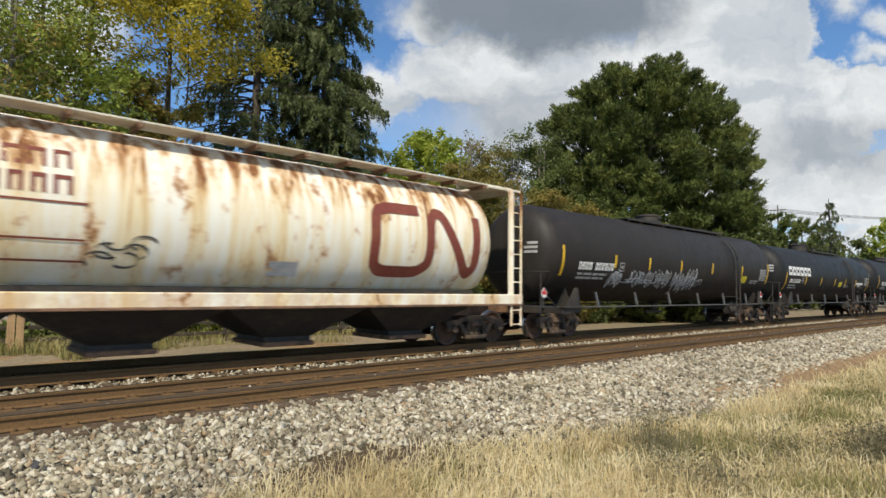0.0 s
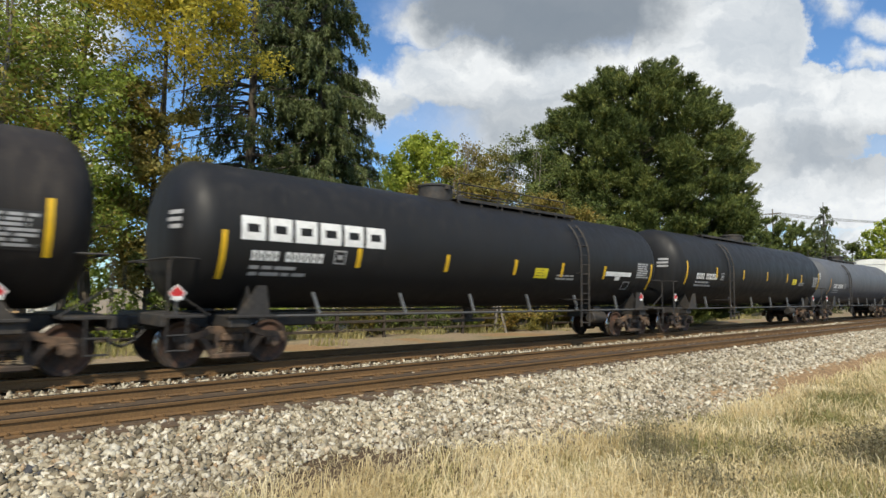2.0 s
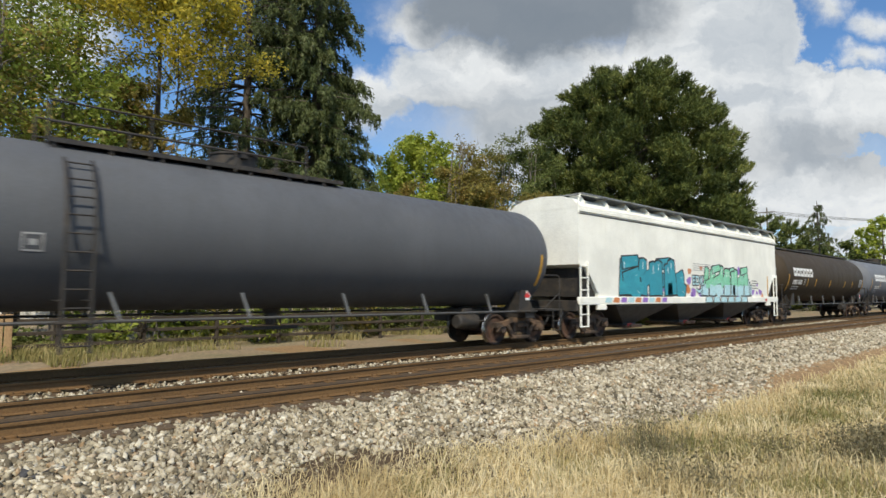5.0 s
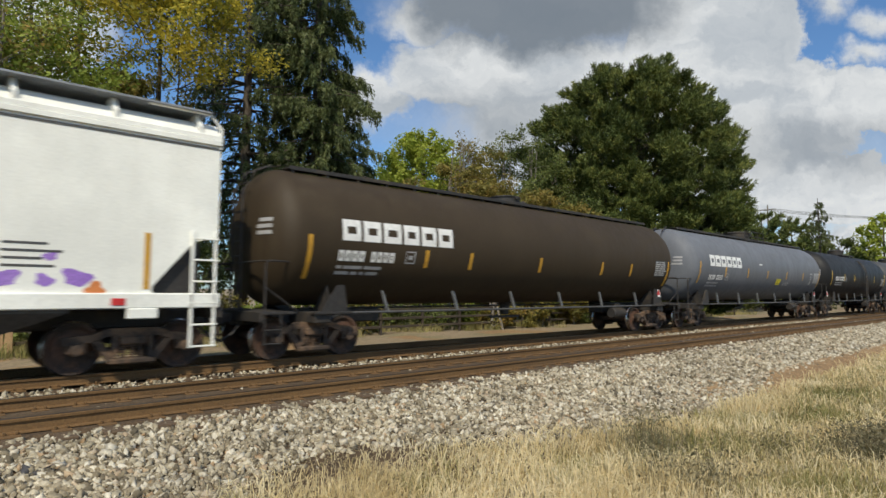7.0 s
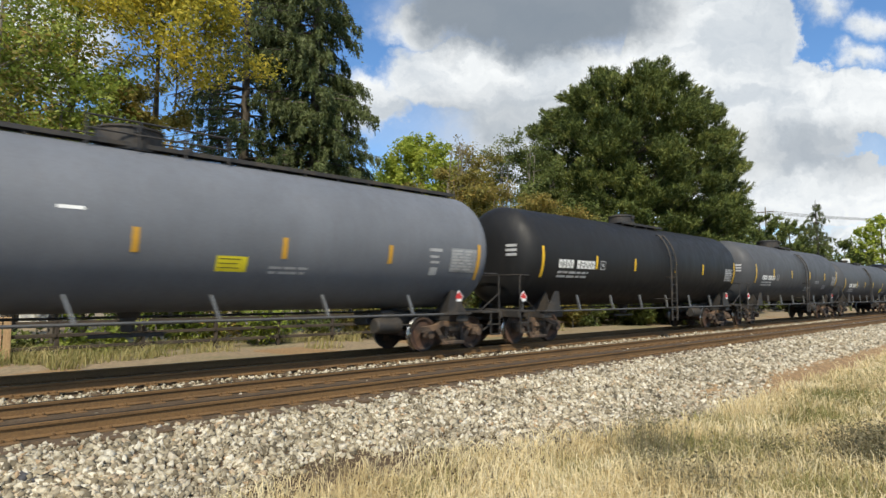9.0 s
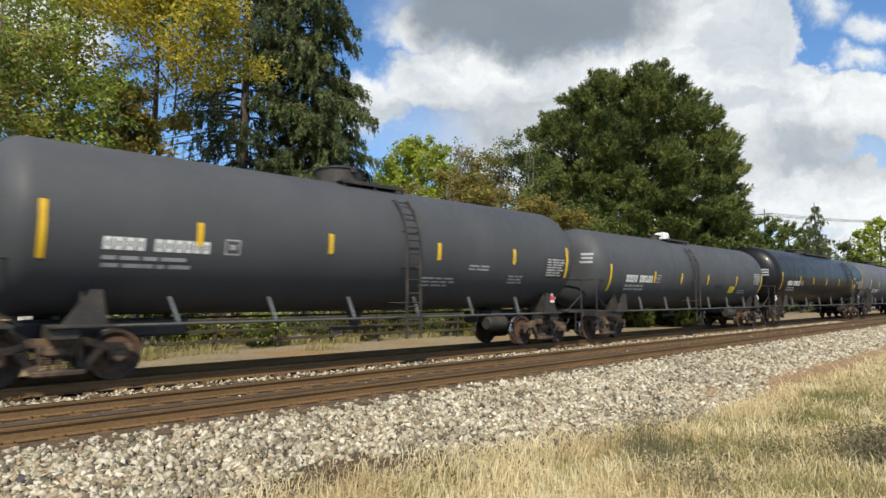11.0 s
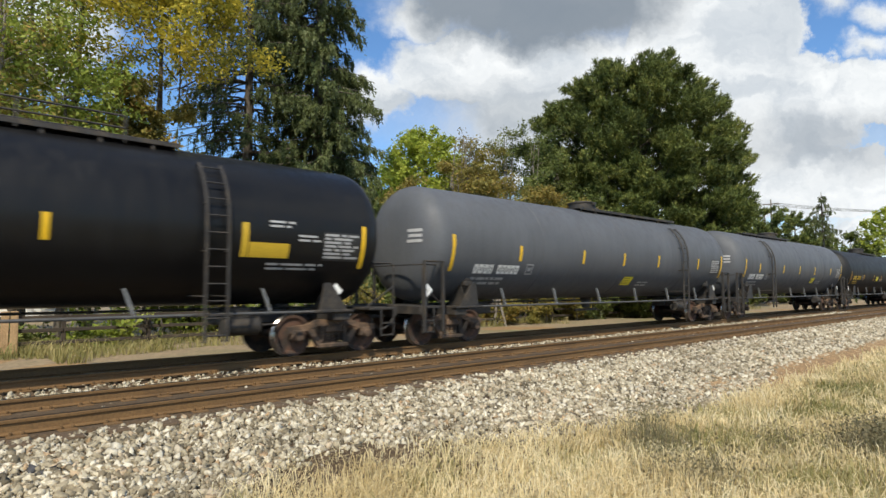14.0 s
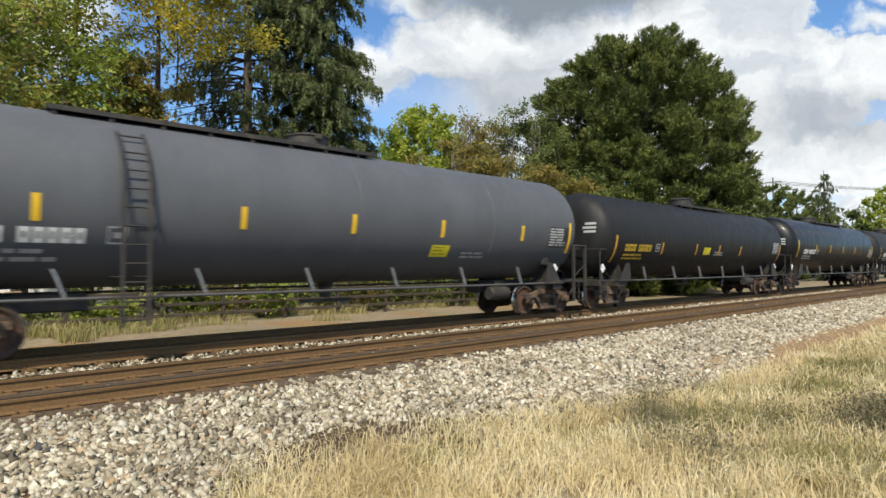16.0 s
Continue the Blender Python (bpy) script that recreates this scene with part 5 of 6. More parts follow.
    tank_car("dusty black tank car with yellow stencilled mark", 258.1, 276.9, P["black"], top=4.2, r=1.55, stripes=(4.76, 7.69, 9.93, 12.27), stripe_mat=ORANGE, ladder=None, mark=(2.06, 2.06, 0.25, 10), mark_mat=YELLOW_INK, square=8.4, sq_z=2.15, walk_from=-1.5, walk_to=3.0, red_sign=False, sz=2.2, seed=27)
    tank_car("glossy black tank car with white mark", 276.9, 296.0, P["jet"], stripes=(4.6, 7.4, 10.2, 13.0), ladder=None, mark=(2.4, 2.2, 0.25, 11), square=None, walk_from=-2.0, walk_to=4.8, domes=((-1.4, 0.5, 0.36),), red_sign=False, seed=29)
    tank_car("black tank car at the visible end of the train", 296.0, 315.0, P["black"], stripes=(4.6, 7.4, 10.2, 13.0), ladder=9.0, mark=(2.4, 2.2, 0.25, 11), square=None, red_sign=False, seed=31)


build_train()
for o in (*TRUCK.children_recursive, TRUCK):
    bpy.data.objects.remove(o)

# ---- plants ----


def soup(name, verts, per, material):
    """One mesh of many loose faces with `per` corners each, from an array of corner points."""
    verts = np.asarray(verts, dtype=np.float32).reshape(-1, 3)
    n = len(verts) // per
    me = bpy.data.meshes.new(name)
    me.vertices.add(len(verts))
    me.vertices.foreach_set("co", verts.ravel())
    me.loops.add(n * per)
    me.loops.foreach_set("vertex_index", np.arange(n * per, dtype=np.int32))
    me.polygons.add(n)
    me.polygons.foreach_set("loop_start", np.arange(0, n * per, per, dtype=np.int32))
    me.materials.append(material)
    me.update(calc_edges=True)
    return me


def leaves(rng, centres, size, squash=0.55, droop=0.0):
    """Pointed four-cornered leaves at the given places, turned every way."""
    n = len(centres)
    a = rng.normal(size=(n, 3))
    a[:, 2] = a[:, 2] * squash - droop
    a /= np.linalg.norm(a, axis=1)[:, None] + 1e-9
    b = np.cross(a, rng.normal(size=(n, 3)))
    b /= np.linalg.norm(b, axis=1)[:, None] + 1e-9
    s = size * rng.uniform(0.6, 1.3, size=(n, 1))
    return np.stack([centres - a * s, centres + b * s * 0.5, centres + a * s, centres - b * s * 0.5], axis=1)


def blob(rng, n, centre, radii, shell=0.35):
    d = rng.normal(size=(n, 3))
    d /= np.linalg.norm(d, axis=1)[:, None]
    r = (shell + (1 - shell) * rng.uniform(size=(n, 1))) ** 0.6
    return np.asarray(centre) + d * r * np.asarray(radii)


def limb(shape, p, way, length, r, rng, bend=0.25, sag=0.0, n=5):
    """A bent tapering limb; returns the points along it."""
    pts, d = [Vector(p)], Vector(way).normalized()
    for i in range(n):
        d = (d + Vector((rng.normal() * bend, rng.normal() * bend, rng.normal() * bend - sag)) * 0.35).normalized()
        pts.append(pts[-1] + d * length / n)
    shape.tube(pts, r, 5, r * 0.25)
    return pts


def plant(name, at, label, category, wood, wood_mat, faces, per, leaf_mat, group="", extra=()):
    t = thing(name, at, label, category, group)
    if wood is not None:
        part("trunk" if category == "tree" else "stem", wood, wood_mat, t)
    ob = new("crown" if category == "tree" else "foliage", soup("crown", faces, per, leaf_mat))
    ob.parent = t
    for fc, m in extra:
        o = new("crown", soup("crown", fc, per, m))
        o.parent = t
    return t


def broadleaf(at, height, spread, label, leaf_mat, seed, bare=0.3, count=9000, size=0.13, bark=None, second=None, stems=1, thin=0.0, lean=(0, 0), girth=1.0):
    rng = np.random.default_rng(seed)
    wood = Shape()
    ends = []
    for s in range(stems):
        base = Vector((rng.normal() * 0.25 * (stems > 1), rng.normal() * 0.25 * (stems > 1), -0.3))
        tip = Vector((rng.normal() * spread * 0.12 + lean[0], rng.normal() * spread * 0.12 + lean[1], height * rng.uniform(0.82, 0.95)))
        mid = base.lerp(tip, 0.5) + Vector((rng.normal() * 0.3, rng.normal() * 0.3, 0))
        r0 = 0.018 * height * girth / (stems ** 0.5)
        pts = [base, base.lerp(mid, 0.5), mid, mid.lerp(tip, 0.5), tip]
        wood.tube(pts, r0, 8, r0 * 0.2)
        nb = int(16 / stems) + 5
        for i in range(nb):
            f = bare + (1 - bare) * (i + rng.uniform()) / nb
            p = base.lerp(tip, f) if f > 0.5 else base.lerp(mid, f * 2)
            a = rng.uniform(0, 2 * math.pi)
            reach = spread * (1.05 - 0.75 * abs(f - 0.55) * 1.3) * rng.uniform(0.6, 1.0)
            q = limb(wood, p, (math.cos(a), math.sin(a), rng.uniform(0.25, 0.9)), reach, r0 * 0.35 * (1.2 - f), rng)
            ends += [(x, reach) for x in q[2:]]
            for x in q[2:]:
                b = limb(wood, x, (rng.normal(), rng.normal(), rng.uniform(-0.1, 0.8)), reach * 0.5, r0 * 0.1, rng, n=3)
                ends += [(y, reach) for y in b[1:]]
    k = max(1, int(count / len(ends)))
    c = np.concatenate([blob(rng, k, e, (0.13 * spread + 0.12,) * 2 + (0.1 * spread + 0.1,), 0.1) for e, _ in ends])
    if thin:
        c = c[rng.uniform(size=len(c)) > thin]
    f = leaves(rng, c, size, 0.6, 0.25)
    extra = ()
    if second is not None:
        pick = c[:, 0] * second[1] + c[:, 2] * second[2] + rng.normal(size=len(c)) * 0.8 > second[3]
        extra = ((f[pick], second[0]),)
        f = f[~pick]
    return plant("deciduous_tree", at, label, "tree", wood, bark or BARK, f, 4, leaf_mat, extra=extra)


def spruce(at, height, spread, label, seed, open_side=0.0, first=3.0, density=1.0, full=19.0):
    """A Norway spruce: whorls of sagging boughs hung with curtains of needled twigs; thinner above the height full."""
    rng = np.random.default_rng(seed)
    wood = Shape()
    wood.tube([(0, 0, -0.3), (0.05, 0, height * 0.4), (0, 0.04, height)], 0.36, 10, 0.03)
    tw = []
    z = first
    while z < height - 0.4:
        f = (z - first) / (height - first)
        reach = spread * (1 - f) ** 0.62 * rng.uniform(0.72, 1.06) + 0.3
        for j in range(6):
            a = rng.uniform(0, 2 * math.pi)
            L = reach * rng.uniform(0.6, 1.1)
            side = math.cos(a)
            dens = density * (1.0 - open_side * (0.5 - 0.5 * side)) * (1.0 if z < full else 0.3)
            pts = []
            for i in range(7):
                s = i / 6
                pts.append(Vector((math.cos(a) * L * s, math.sin(a) * L * s, z + L * (0.10 * s - 0.62 * s * s + 0.30 * s ** 3))))
            wood.tube(pts, 0.06 * (1 - f) + 0.014, 4, 0.01)
            if open_side > 0.5:
                # bare side twigs on the thin boughs
                for q in range(7):
                    s = 0.2 + 0.11 * q
                    i = min(int(s * 6), 5)
                    p = pts[i].lerp(pts[i + 1], s * 6 - i)
                    k = 1 if q % 2 else -1
                    w = Vector((math.cos(a) * 0.7 - math.sin(a) * k, math.sin(a) * 0.7 + math.cos(a) * k, rng.uniform(-0.5, 0.1))) * rng.uniform(0.4, 0.9)
                    wood.tube([p, p + w * 0.5, p + w + Vector((0, 0, -0.12))], 0.014, 3, 0.006)
            # side shoots hang from the bough in separate tails
            for _ in range(max(2, int(9 * L * dens))):
                s = rng.uniform(0.14, 1.0) ** 0.8
                i = min(int(s * 6), 5)
                p = pts[i].lerp(pts[i + 1], s * 6 - i)
                out = rng.normal() * 0.34 * (1.15 - s) * L * 0.45
                w = Vector((-math.sin(a), math.cos(a), -0.25 * abs(out))) * out
                hang = rng.uniform(0.3, 1.0) * (0.5 + 0.7 * min(1.0, s * 1.4)) * (1.1 - f * 0.5)
                way = Vector((math.cos(a) * 0.22 + w.x * 0.35, math.sin(a) * 0.22 + w.y * 0.35, -1.0)).normalized()
                for q in range(5):
                    tw.append((p + w * rng.uniform(0.75, 1.0) + Vector(rng.normal(size=3) * 0.05), way, hang * rng.uniform(0.5, 1.0)))
        z += rng.uniform(0.34, 0.56)
    P = np.array([t[0] for t in tw])
    D = np.array([t[1] for t in tw])
    H = np.array([t[2] for t in tw])[:, None]
    out = []
    for k in range(7):
        s = H * rng.uniform(0.0, 1.0, size=H.shape)
        c = P + D * s
        a = D * 0.85 + rng.normal(size=D.shape) * 0.5
        a /= np.linalg.norm(a, axis=1)[:, None]
        b = np.cross(a, rng.normal(size=D.shape))
        b /= np.linalg.norm(b, axis=1)[:, None] + 1e-9
        l = rng.uniform(0.12, 0.26, size=H.shape)
        out.append(np.stack([c - b * 0.032, c + b * 0.032, c + a * l], axis=1))
    return plant("spruce_tree", at, label, "tree", wood, BARK, np.concatenate(out), 3, SPRUCE_LEAF)


DOME = ((0.0, 0.06, 0.18, 0.35, 0.52, 0.68, 0.80, 0.90, 0.97, 1.0), (0.5, 0.74, 0.9, 1.0, 1.0, 0.88, 0.70, 0.47, 0.22, 0.06))
BROAD_DOME = ((0.0, 0.08, 0.2, 0.35, 0.52, 0.68, 0.80, 0.88, 0.95, 1.0), (0.72, 0.9, 0.98, 1.02, 1.0, 0.95, 0.86, 0.73, 0.50, 0.24))


def clump_pine(at, height, spread, label, seed, clumps=430, shoots=78, blade=0.27):
    """An old pine: long boughs that end in separate upturned pads of needle brushes, with dark gaps between the pads."""
    rng = np.random.default_rng(seed)
    wood = Shape()
    wood.tube([(0, 0, -0.3), (0.1, 0.05, height * 0.5), (0, 0, height * 0.92)], 0.020 * height, 10, 0.05)
    C, D = [], []
    golden = math.pi * (3 - math.sqrt(5))
    for j in range(clumps):
        h = (j + 0.5) / clumps
        h = 0.04 + 0.95 * h
        inner = j % 5 == 0
        a = j * golden + rng.normal() * 0.25
        L = spread * np.interp(h, *BROAD_DOME) * (rng.uniform(0.45, 0.72) if inner else rng.uniform(0.84, 1.03))
        tip = Vector((math.cos(a) * L, math.sin(a) * L, h * height + rng.normal() * 0.35))
        root = Vector((0, 0, max(0.6, h * height * 0.97 - (0.08 + 0.5 * h) * L)))
        pts = [root.lerp(tip, t) - Vector((0, 0, 0.12 * L * math.sin(math.pi * t))) for t in (0, 0.3, 0.6, 0.85, 1.0)]
        wood.tube(pts, 0.06 * (1.1 - h) + 0.02, 5, 0.012)
        R = rng.uniform(0.6, 1.15) * (1.0 - 0.25 * h)
        out = Vector((math.cos(a), math.sin(a), 0.0))
        turn = Vector((-math.sin(a), math.cos(a), 0.0))
        for _ in range(int(shoots * R * R)):
            u, v, t = rng.normal(size=3)
            n = math.sqrt(u * u + v * v + t * t)
            k = rng.uniform(0.55, 1.0) ** 0.5
            u, v, t = u / n * k, v / n * k, t / n * k
            o = tip + out * (u * R * 1.25 - 0.4 * R) + turn * v * R * 1.05 + Vector((0, 0, t * R * 0.55 + 0.28 * R * u))
            way = (out * (0.55 + 0.5 * u) + turn * v * 0.6 + Vector((0, 0, 0.75 + 0.5 * t))).normalized()
            for q in (0.0, 0.16, 0.32):
                C.append(o + way * q)
                D.append(way)
        for t in np.linspace(0.45, 0.9, 5):
            o = pts[0].lerp(pts[-1], t) - Vector((0, 0, 0.12 * L * math.sin(math.pi * t)))
            for _ in range(6):
                way = Vector((rng.normal(), rng.normal(), 0.6 + rng.uniform())).normalized()
                C.append(o + way * rng.uniform(0.1, 0.5))
                D.append(way)
    C, D = np.array(C), np.array(D)
    out = []
    for k in range(8):
        a = D * 0.8 + rng.normal(size=D.shape) * 0.5
        a /= np.linalg.norm(a, axis=1)[:, None]
        b = np.cross(a, rng.normal(size=D.shape))
        b /= np.linalg.norm(b, axis=1)[:, None] + 1e-9
        c = C + rng.normal(size=C.shape) * 0.06
        l = blade * rng.uniform(0.7, 1.3, size=(len(C), 1))
        out.append(np.stack([c - b * blade * 0.13, c + b * blade * 0.13, c + a * l], axis=1))
    return plant("pine_tree", at, label, "tree", wood, BARK, np.concatenate(out), 3, PINE_LEAF)


def white_pine(at, height, spread, label, seed, leaf_mat=None, boughs=420, blade=0.2, reps=2, leafy=0.0):
    """A full-crowned pine: upswept boughs that fill a lumpy dome, their side shoots ending in brushes of needles."""
    rng = np.random.default_rng(seed)
    wood = Shape()
    wood.tube([(0, 0, -0.3), (0.1, 0.05, height * 0.5), (0, 0, height * 0.92)], 0.020 * height, 10, 0.04)
    lump = rng.uniform(0.86, 1.1, size=(9, 12))
    C, D = [], []
    for j in range(boughs):
        h = rng.uniform(0.03, 0.985) ** 0.9
        a = rng.uniform(0, 2 * math.pi)
        L = spread * np.interp(h, *DOME) * lump[int(h * 8.99), int(a / 6.2832 * 11.99)] * (rng.uniform(0.84, 1.06) if j % 4 else rng.uniform(0.45, 0.8))
        rise = (0.05 + 0.75 * h) * L
        tip = Vector((math.cos(a) * L, math.sin(a) * L, h * height))
        root = Vector((0, 0, max(0.6, h * height - rise)))
        pts = [root.lerp(tip, t) - Vector((0, 0, 0.10 * L * math.sin(math.pi * t))) for t in (0, 0.3, 0.6, 0.85, 1.0)]
        wood.tube(pts, 0.05 * (1.1 - h) + 0.012, 4, 0.012)
        for _ in range(max(6, int(L * 2.4))):
            t = 1 - 0.62 * rng.uniform() ** 1.5
            o = pts[0].lerp(pts[-1], t) - Vector((0, 0, 0.10 * L * math.sin(math.pi * t)))
            turn = a + rng.normal() * 0.9
            l2 = rng.uniform(0.3, 1.1) * (0.4 + 0.06 * L)
            way = Vector((math.cos(turn), math.sin(turn), rng.uniform(0.3, 1.7))).normalized()
            for q in np.linspace(0.3, 1.0, 4):
                C.append(o + way * l2 * q)
                D.append(way)
    C, D = np.array(C), np.array(D)
    C, D = np.repeat(C, reps, axis=0), np.repeat(D, reps, axis=0)
    C = C + rng.normal(size=C.shape) * 0.10
    if leafy:
        return plant("deciduous_tree", at, label, "tree", wood, BARK, leaves(rng, np.repeat(C, 2, axis=0) + rng.normal(size=(2 * len(C), 3)) * 0.18, leafy, 0.6, 0.2), 4, leaf_mat)
    out = []
    for k in range(8):
        a = D * 0.9 + rng.normal(size=D.shape) * 0.6
        a /= np.linalg.norm(a, axis=1)[:, None]
        b = np.cross(a, rng.normal(size=D.shape))
        b /= np.linalg.norm(b, axis=1)[:, None] + 1e-9
        c = C + rng.normal(size=C.shape) * 0.05
        l = blade * rng.uniform(0.7, 1.4, size=(len(C), 1))
        out.append(np.stack([c - b * blade * 0.17, c + b * blade * 0.17, c + a * l], axis=1))
    return plant("pine_tree", at, label, "tree", wood, BARK, np.concatenate(out), 3, leaf_mat or PINE_LEAF)


def shrub(at, height, spread, label, leaf_mat, seed, count=2600, size=0.09, bark=None, stems=9, thin=0.0):
    rng = np.random.default_rng(seed)
    wood = Shape()
    ends = []
    for s in range(stems):
        a = rng.uniform(0, 2 * math.pi)
        q = limb(wood, (rng.normal() * 0.2, rng.normal() * 0.2, -0.1), (math.cos(a) * spread / height, math.sin(a) * spread / height, 1.0), height * rng.uniform(0.75, 1.05), 0.03, rng, 0.3, n=6)
        ends += q[1:]
        for x in q[2:]:
            b = limb(wood, x, (rng.normal(), rng.normal(), rng.uniform(0.0, 1.0)), spread * 0.45, 0.012, rng, n=3)
            ends += b[1:]
    k = max(1, int(count / len(ends)))
    c = np.concatenate([blob(rng, k, e, (0.26 * spread,) * 2 + (0.2 * spread,), 0.05) for e in ends])
    c = c[c[:, 2] > 0.02]
    return plant("shrub", at, label, "shrub", wood, bark or PALE_BARK, leaves(rng, c, size, 0.6, 0.1), 4, leaf_mat, "shrubs along the line")


def far(bearing, dist):
    """A place at a bearing from the rails and a distance from where the camera stands."""
    return dist * math.cos(radians(bearing)), dist * math.sin(radians(bearing))


def build_trees():
    x, y = far(29.8, 45)
    clump_pine((x, y, -0.5), 17.9, 7.35, "broad full-crowned pine, dark green, lit from the front", 3)
    x, y = far(59.9, 30.5)
    spruce((x, y, -0.5), 38, 3.9, "tall Norway spruce with drooping boughs", 5, open_side=0.3, density=0.95)
    x, y = far(66.3, 31.5)
    spruce((x, y, -0.5), 31, 5.2, "tall thin spruce with bare lower boughs", 6, open_side=0.75, density=0.75)
    x, y = far(49.4, 54)
    white_pine((x, y, -0.5), 16.6, 6.4, "round lime-green tree behind the line", 8, LIME_LEAF, boughs=430, leafy=0.17)
    for b, d, h, sp, m, sec, seed, lab in (
            (83.5, 27, 16, 4.0, GREEN_LEAF, (TURNING_LEAF, 0.5, -0.2, 0.6), 21, "slender tree with green and yellowing leaves"),
            (78.5, 26, 17, 3.8, GREEN_LEAF, (TURNING_LEAF, 0.6, 0.3, 2.8), 22, "slender tree, green below and yellow above"),
            (70.4, 25, 18.5, 4.3, GREEN_LEAF, (TURNING_LEAF, 0.3, 0.5, 2.0), 23, "slender tree with thin golden-yellow upper leaves"),
            (86.0, 23, 13, 3.2, RUSSET_LEAF, (GREEN_LEAF, 0.5, 0.2, 2.0), 27, "thin grey-green tree with fine twigs"),
            (80.8, 22.5, 10.5, 2.6, GREEN_LEAF, (RUSSET_LEAF, -0.6, -0.3, -1.5), 28, "bright green young tree with drooping leaves"),
            (89.0, 30, 15, 4.0, DULL_LEAF, None, 24, "tall thin-leaved tree in dull grey-green"),
            (71.5, 24, 5.2, 1.6, DULL_LEAF, None, 25, "young tree with dull yellow-green leaves"),
            (74.3, 23.5, 10.2, 2.3, RUSSET_LEAF, None, 26, "young tree with orange-tinged leaves")):
        x, y = far(b, d)
        broadleaf((x, y, -0.5), h, sp, lab, m, seed, 0.54 if seed == 23 else 0.42 if seed in (24, 27) else 0.22, 27000 if seed == 23 else 8500 if seed in (24, 27) else 10500 if seed in (21, 28) else 19000 if h > 10 else 9000, 0.085, PALE_BARK if seed in (24, 27) else BARK, sec, stems=2 if seed % 2 and seed != 23 else 1,
                  lean=(-1.7, 0.6) if seed == 23 else (0, 0), girth=0.45 if seed == 23 else 0.8)
    x, y = far(88.0, 23.5)
    broadleaf((x, y, -0.5), 7.5, 2.4, "half-bare tree with pale silvery twigs", RUSSET_LEAF, 31, 0.35, 3200, 0.06, PALE_BARK, None, 3)
    x, y = far(80.0, 40)
    broadleaf((x, y, -0.5), 9, 5, "small tree standing farther back", GREEN_LEAF, 32, 0.1, 9000, 0.17)
    # scrub between the spruces and the pine
    for i, (b, d, h, sp, m) in enumerate(((46.5, 33, 9.8, 2.4, RUSSET_LEAF), (44.0, 35, 11.0, 2.5, RUSSET_LEAF), (41.5, 37, 12.2, 2.6, DULL_LEAF), (39.0, 38, 13.2, 2.7, DULL_LEAF),
                                          (36.5, 40, 11.5, 2.8, DULL_LEAF), (42.8, 31, 7.4, 2.2, RUSSET_LEAF), (38.6, 33, 7.4, 2.2, RUSSET_LEAF), (35.0, 36, 7.6, 2.2, RUSSET_LEAF),
                                          (33.0, 38, 7.6, 2.4, DULL_LEAF), (49.0, 31, 7.6, 2.0, LIME_LEAF), (52.0, 30, 7.2, 2.0, RUSSET_LEAF), (55.0, 29, 6.0, 1.8, DULL_LEAF))):
        x, y = far(b, d)
        broadleaf((x, y, -0.5), h, sp, "autumn scrub tree with " + ("russet" if m is RUSSET_LEAF else "green" if m is DULL_LEAF else "yellow-green") + " leaves", m, 50 + i, 0.03, 15000, 0.08, PALE_BARK, None, 3)
    # bare pale saplings that stick out of the scrub
    for i, (b, d) in enumerate(((45.6, 34), (44.6, 34.5), (46.8, 34.2))):
        x, y = far(b, d)
        broadleaf((x, y, -0.5), 11.6, 1.2, "almost bare sapling with pale twigs", RUSSET_LEAF, 70 + i, 0.35, 260, 0.07, PALE_BARK, None, 3)
    # far end of the line
    for i, (b, d, h, sp, kind) in enumerate(((21.5, 70, 10.5, 4.6, "p"), (19.0, 80, 11.8, 5.5, "p"), (24.0, 62, 7.5, 3.6, "p"), (16.8, 95, 12.0, 5, "p"), (10.6, 120, 15, 6, "l"), (13.0, 120, 11, 6, "b"), (8.0, 110, 13, 6, "l"), (5.5, 130, 8, 7, "b"), (17.8, 100, 8, 5, "p"), (3.0, 140, 9, 7, "b"), (0.5, 150, 9, 7, "b"))):
        x, y = far(b, d)
        if kind == "p":
            white_pine((x, y, -0.5), h, sp, "dark green tree far along the line", 80 + i, boughs=110, blade=0.42, reps=1)
        else:
            white_pine((x, y, -0.5), h, sp, "leafy tree far along the line", 80 + i, LIME_LEAF if kind == "l" else DULL_LEAF, boughs=90, reps=1, leafy=0.3)
    x, y = far(14.85, 88)
    spruce((x, y, -0.5), 14.0, 3.0, "narrow dark spruce far along the line", 95, first=0.6, density=0.35)
    # hedge along the fence
    rng = random.Random(9)
    for i in range(44):
        x = -4 + i * 1.35 + rng.uniform(-0.4, 0.4)
        y = 22.2 + rng.uniform(-0.5, 0.9) + max(0, x - 25) * 0.02
        h = rng.uniform(0.7, 1.1) if x < 5 else rng.uniform(1.3, 2.4)
        m = rng.choice((GREEN_LEAF, DULL_LEAF, DULL_LEAF, RUSSET_LEAF))
        shrub((x, y, -0.45), h, rng.uniform(0.8, 1.25), "leafy hedge shrub behind the fence, " + {"green_leaves": "fresh green", "dull_green_leaves": "dull green", "russet_leaves": "russet"}[m.name], m, 200 + i, 1500)


build_trees()


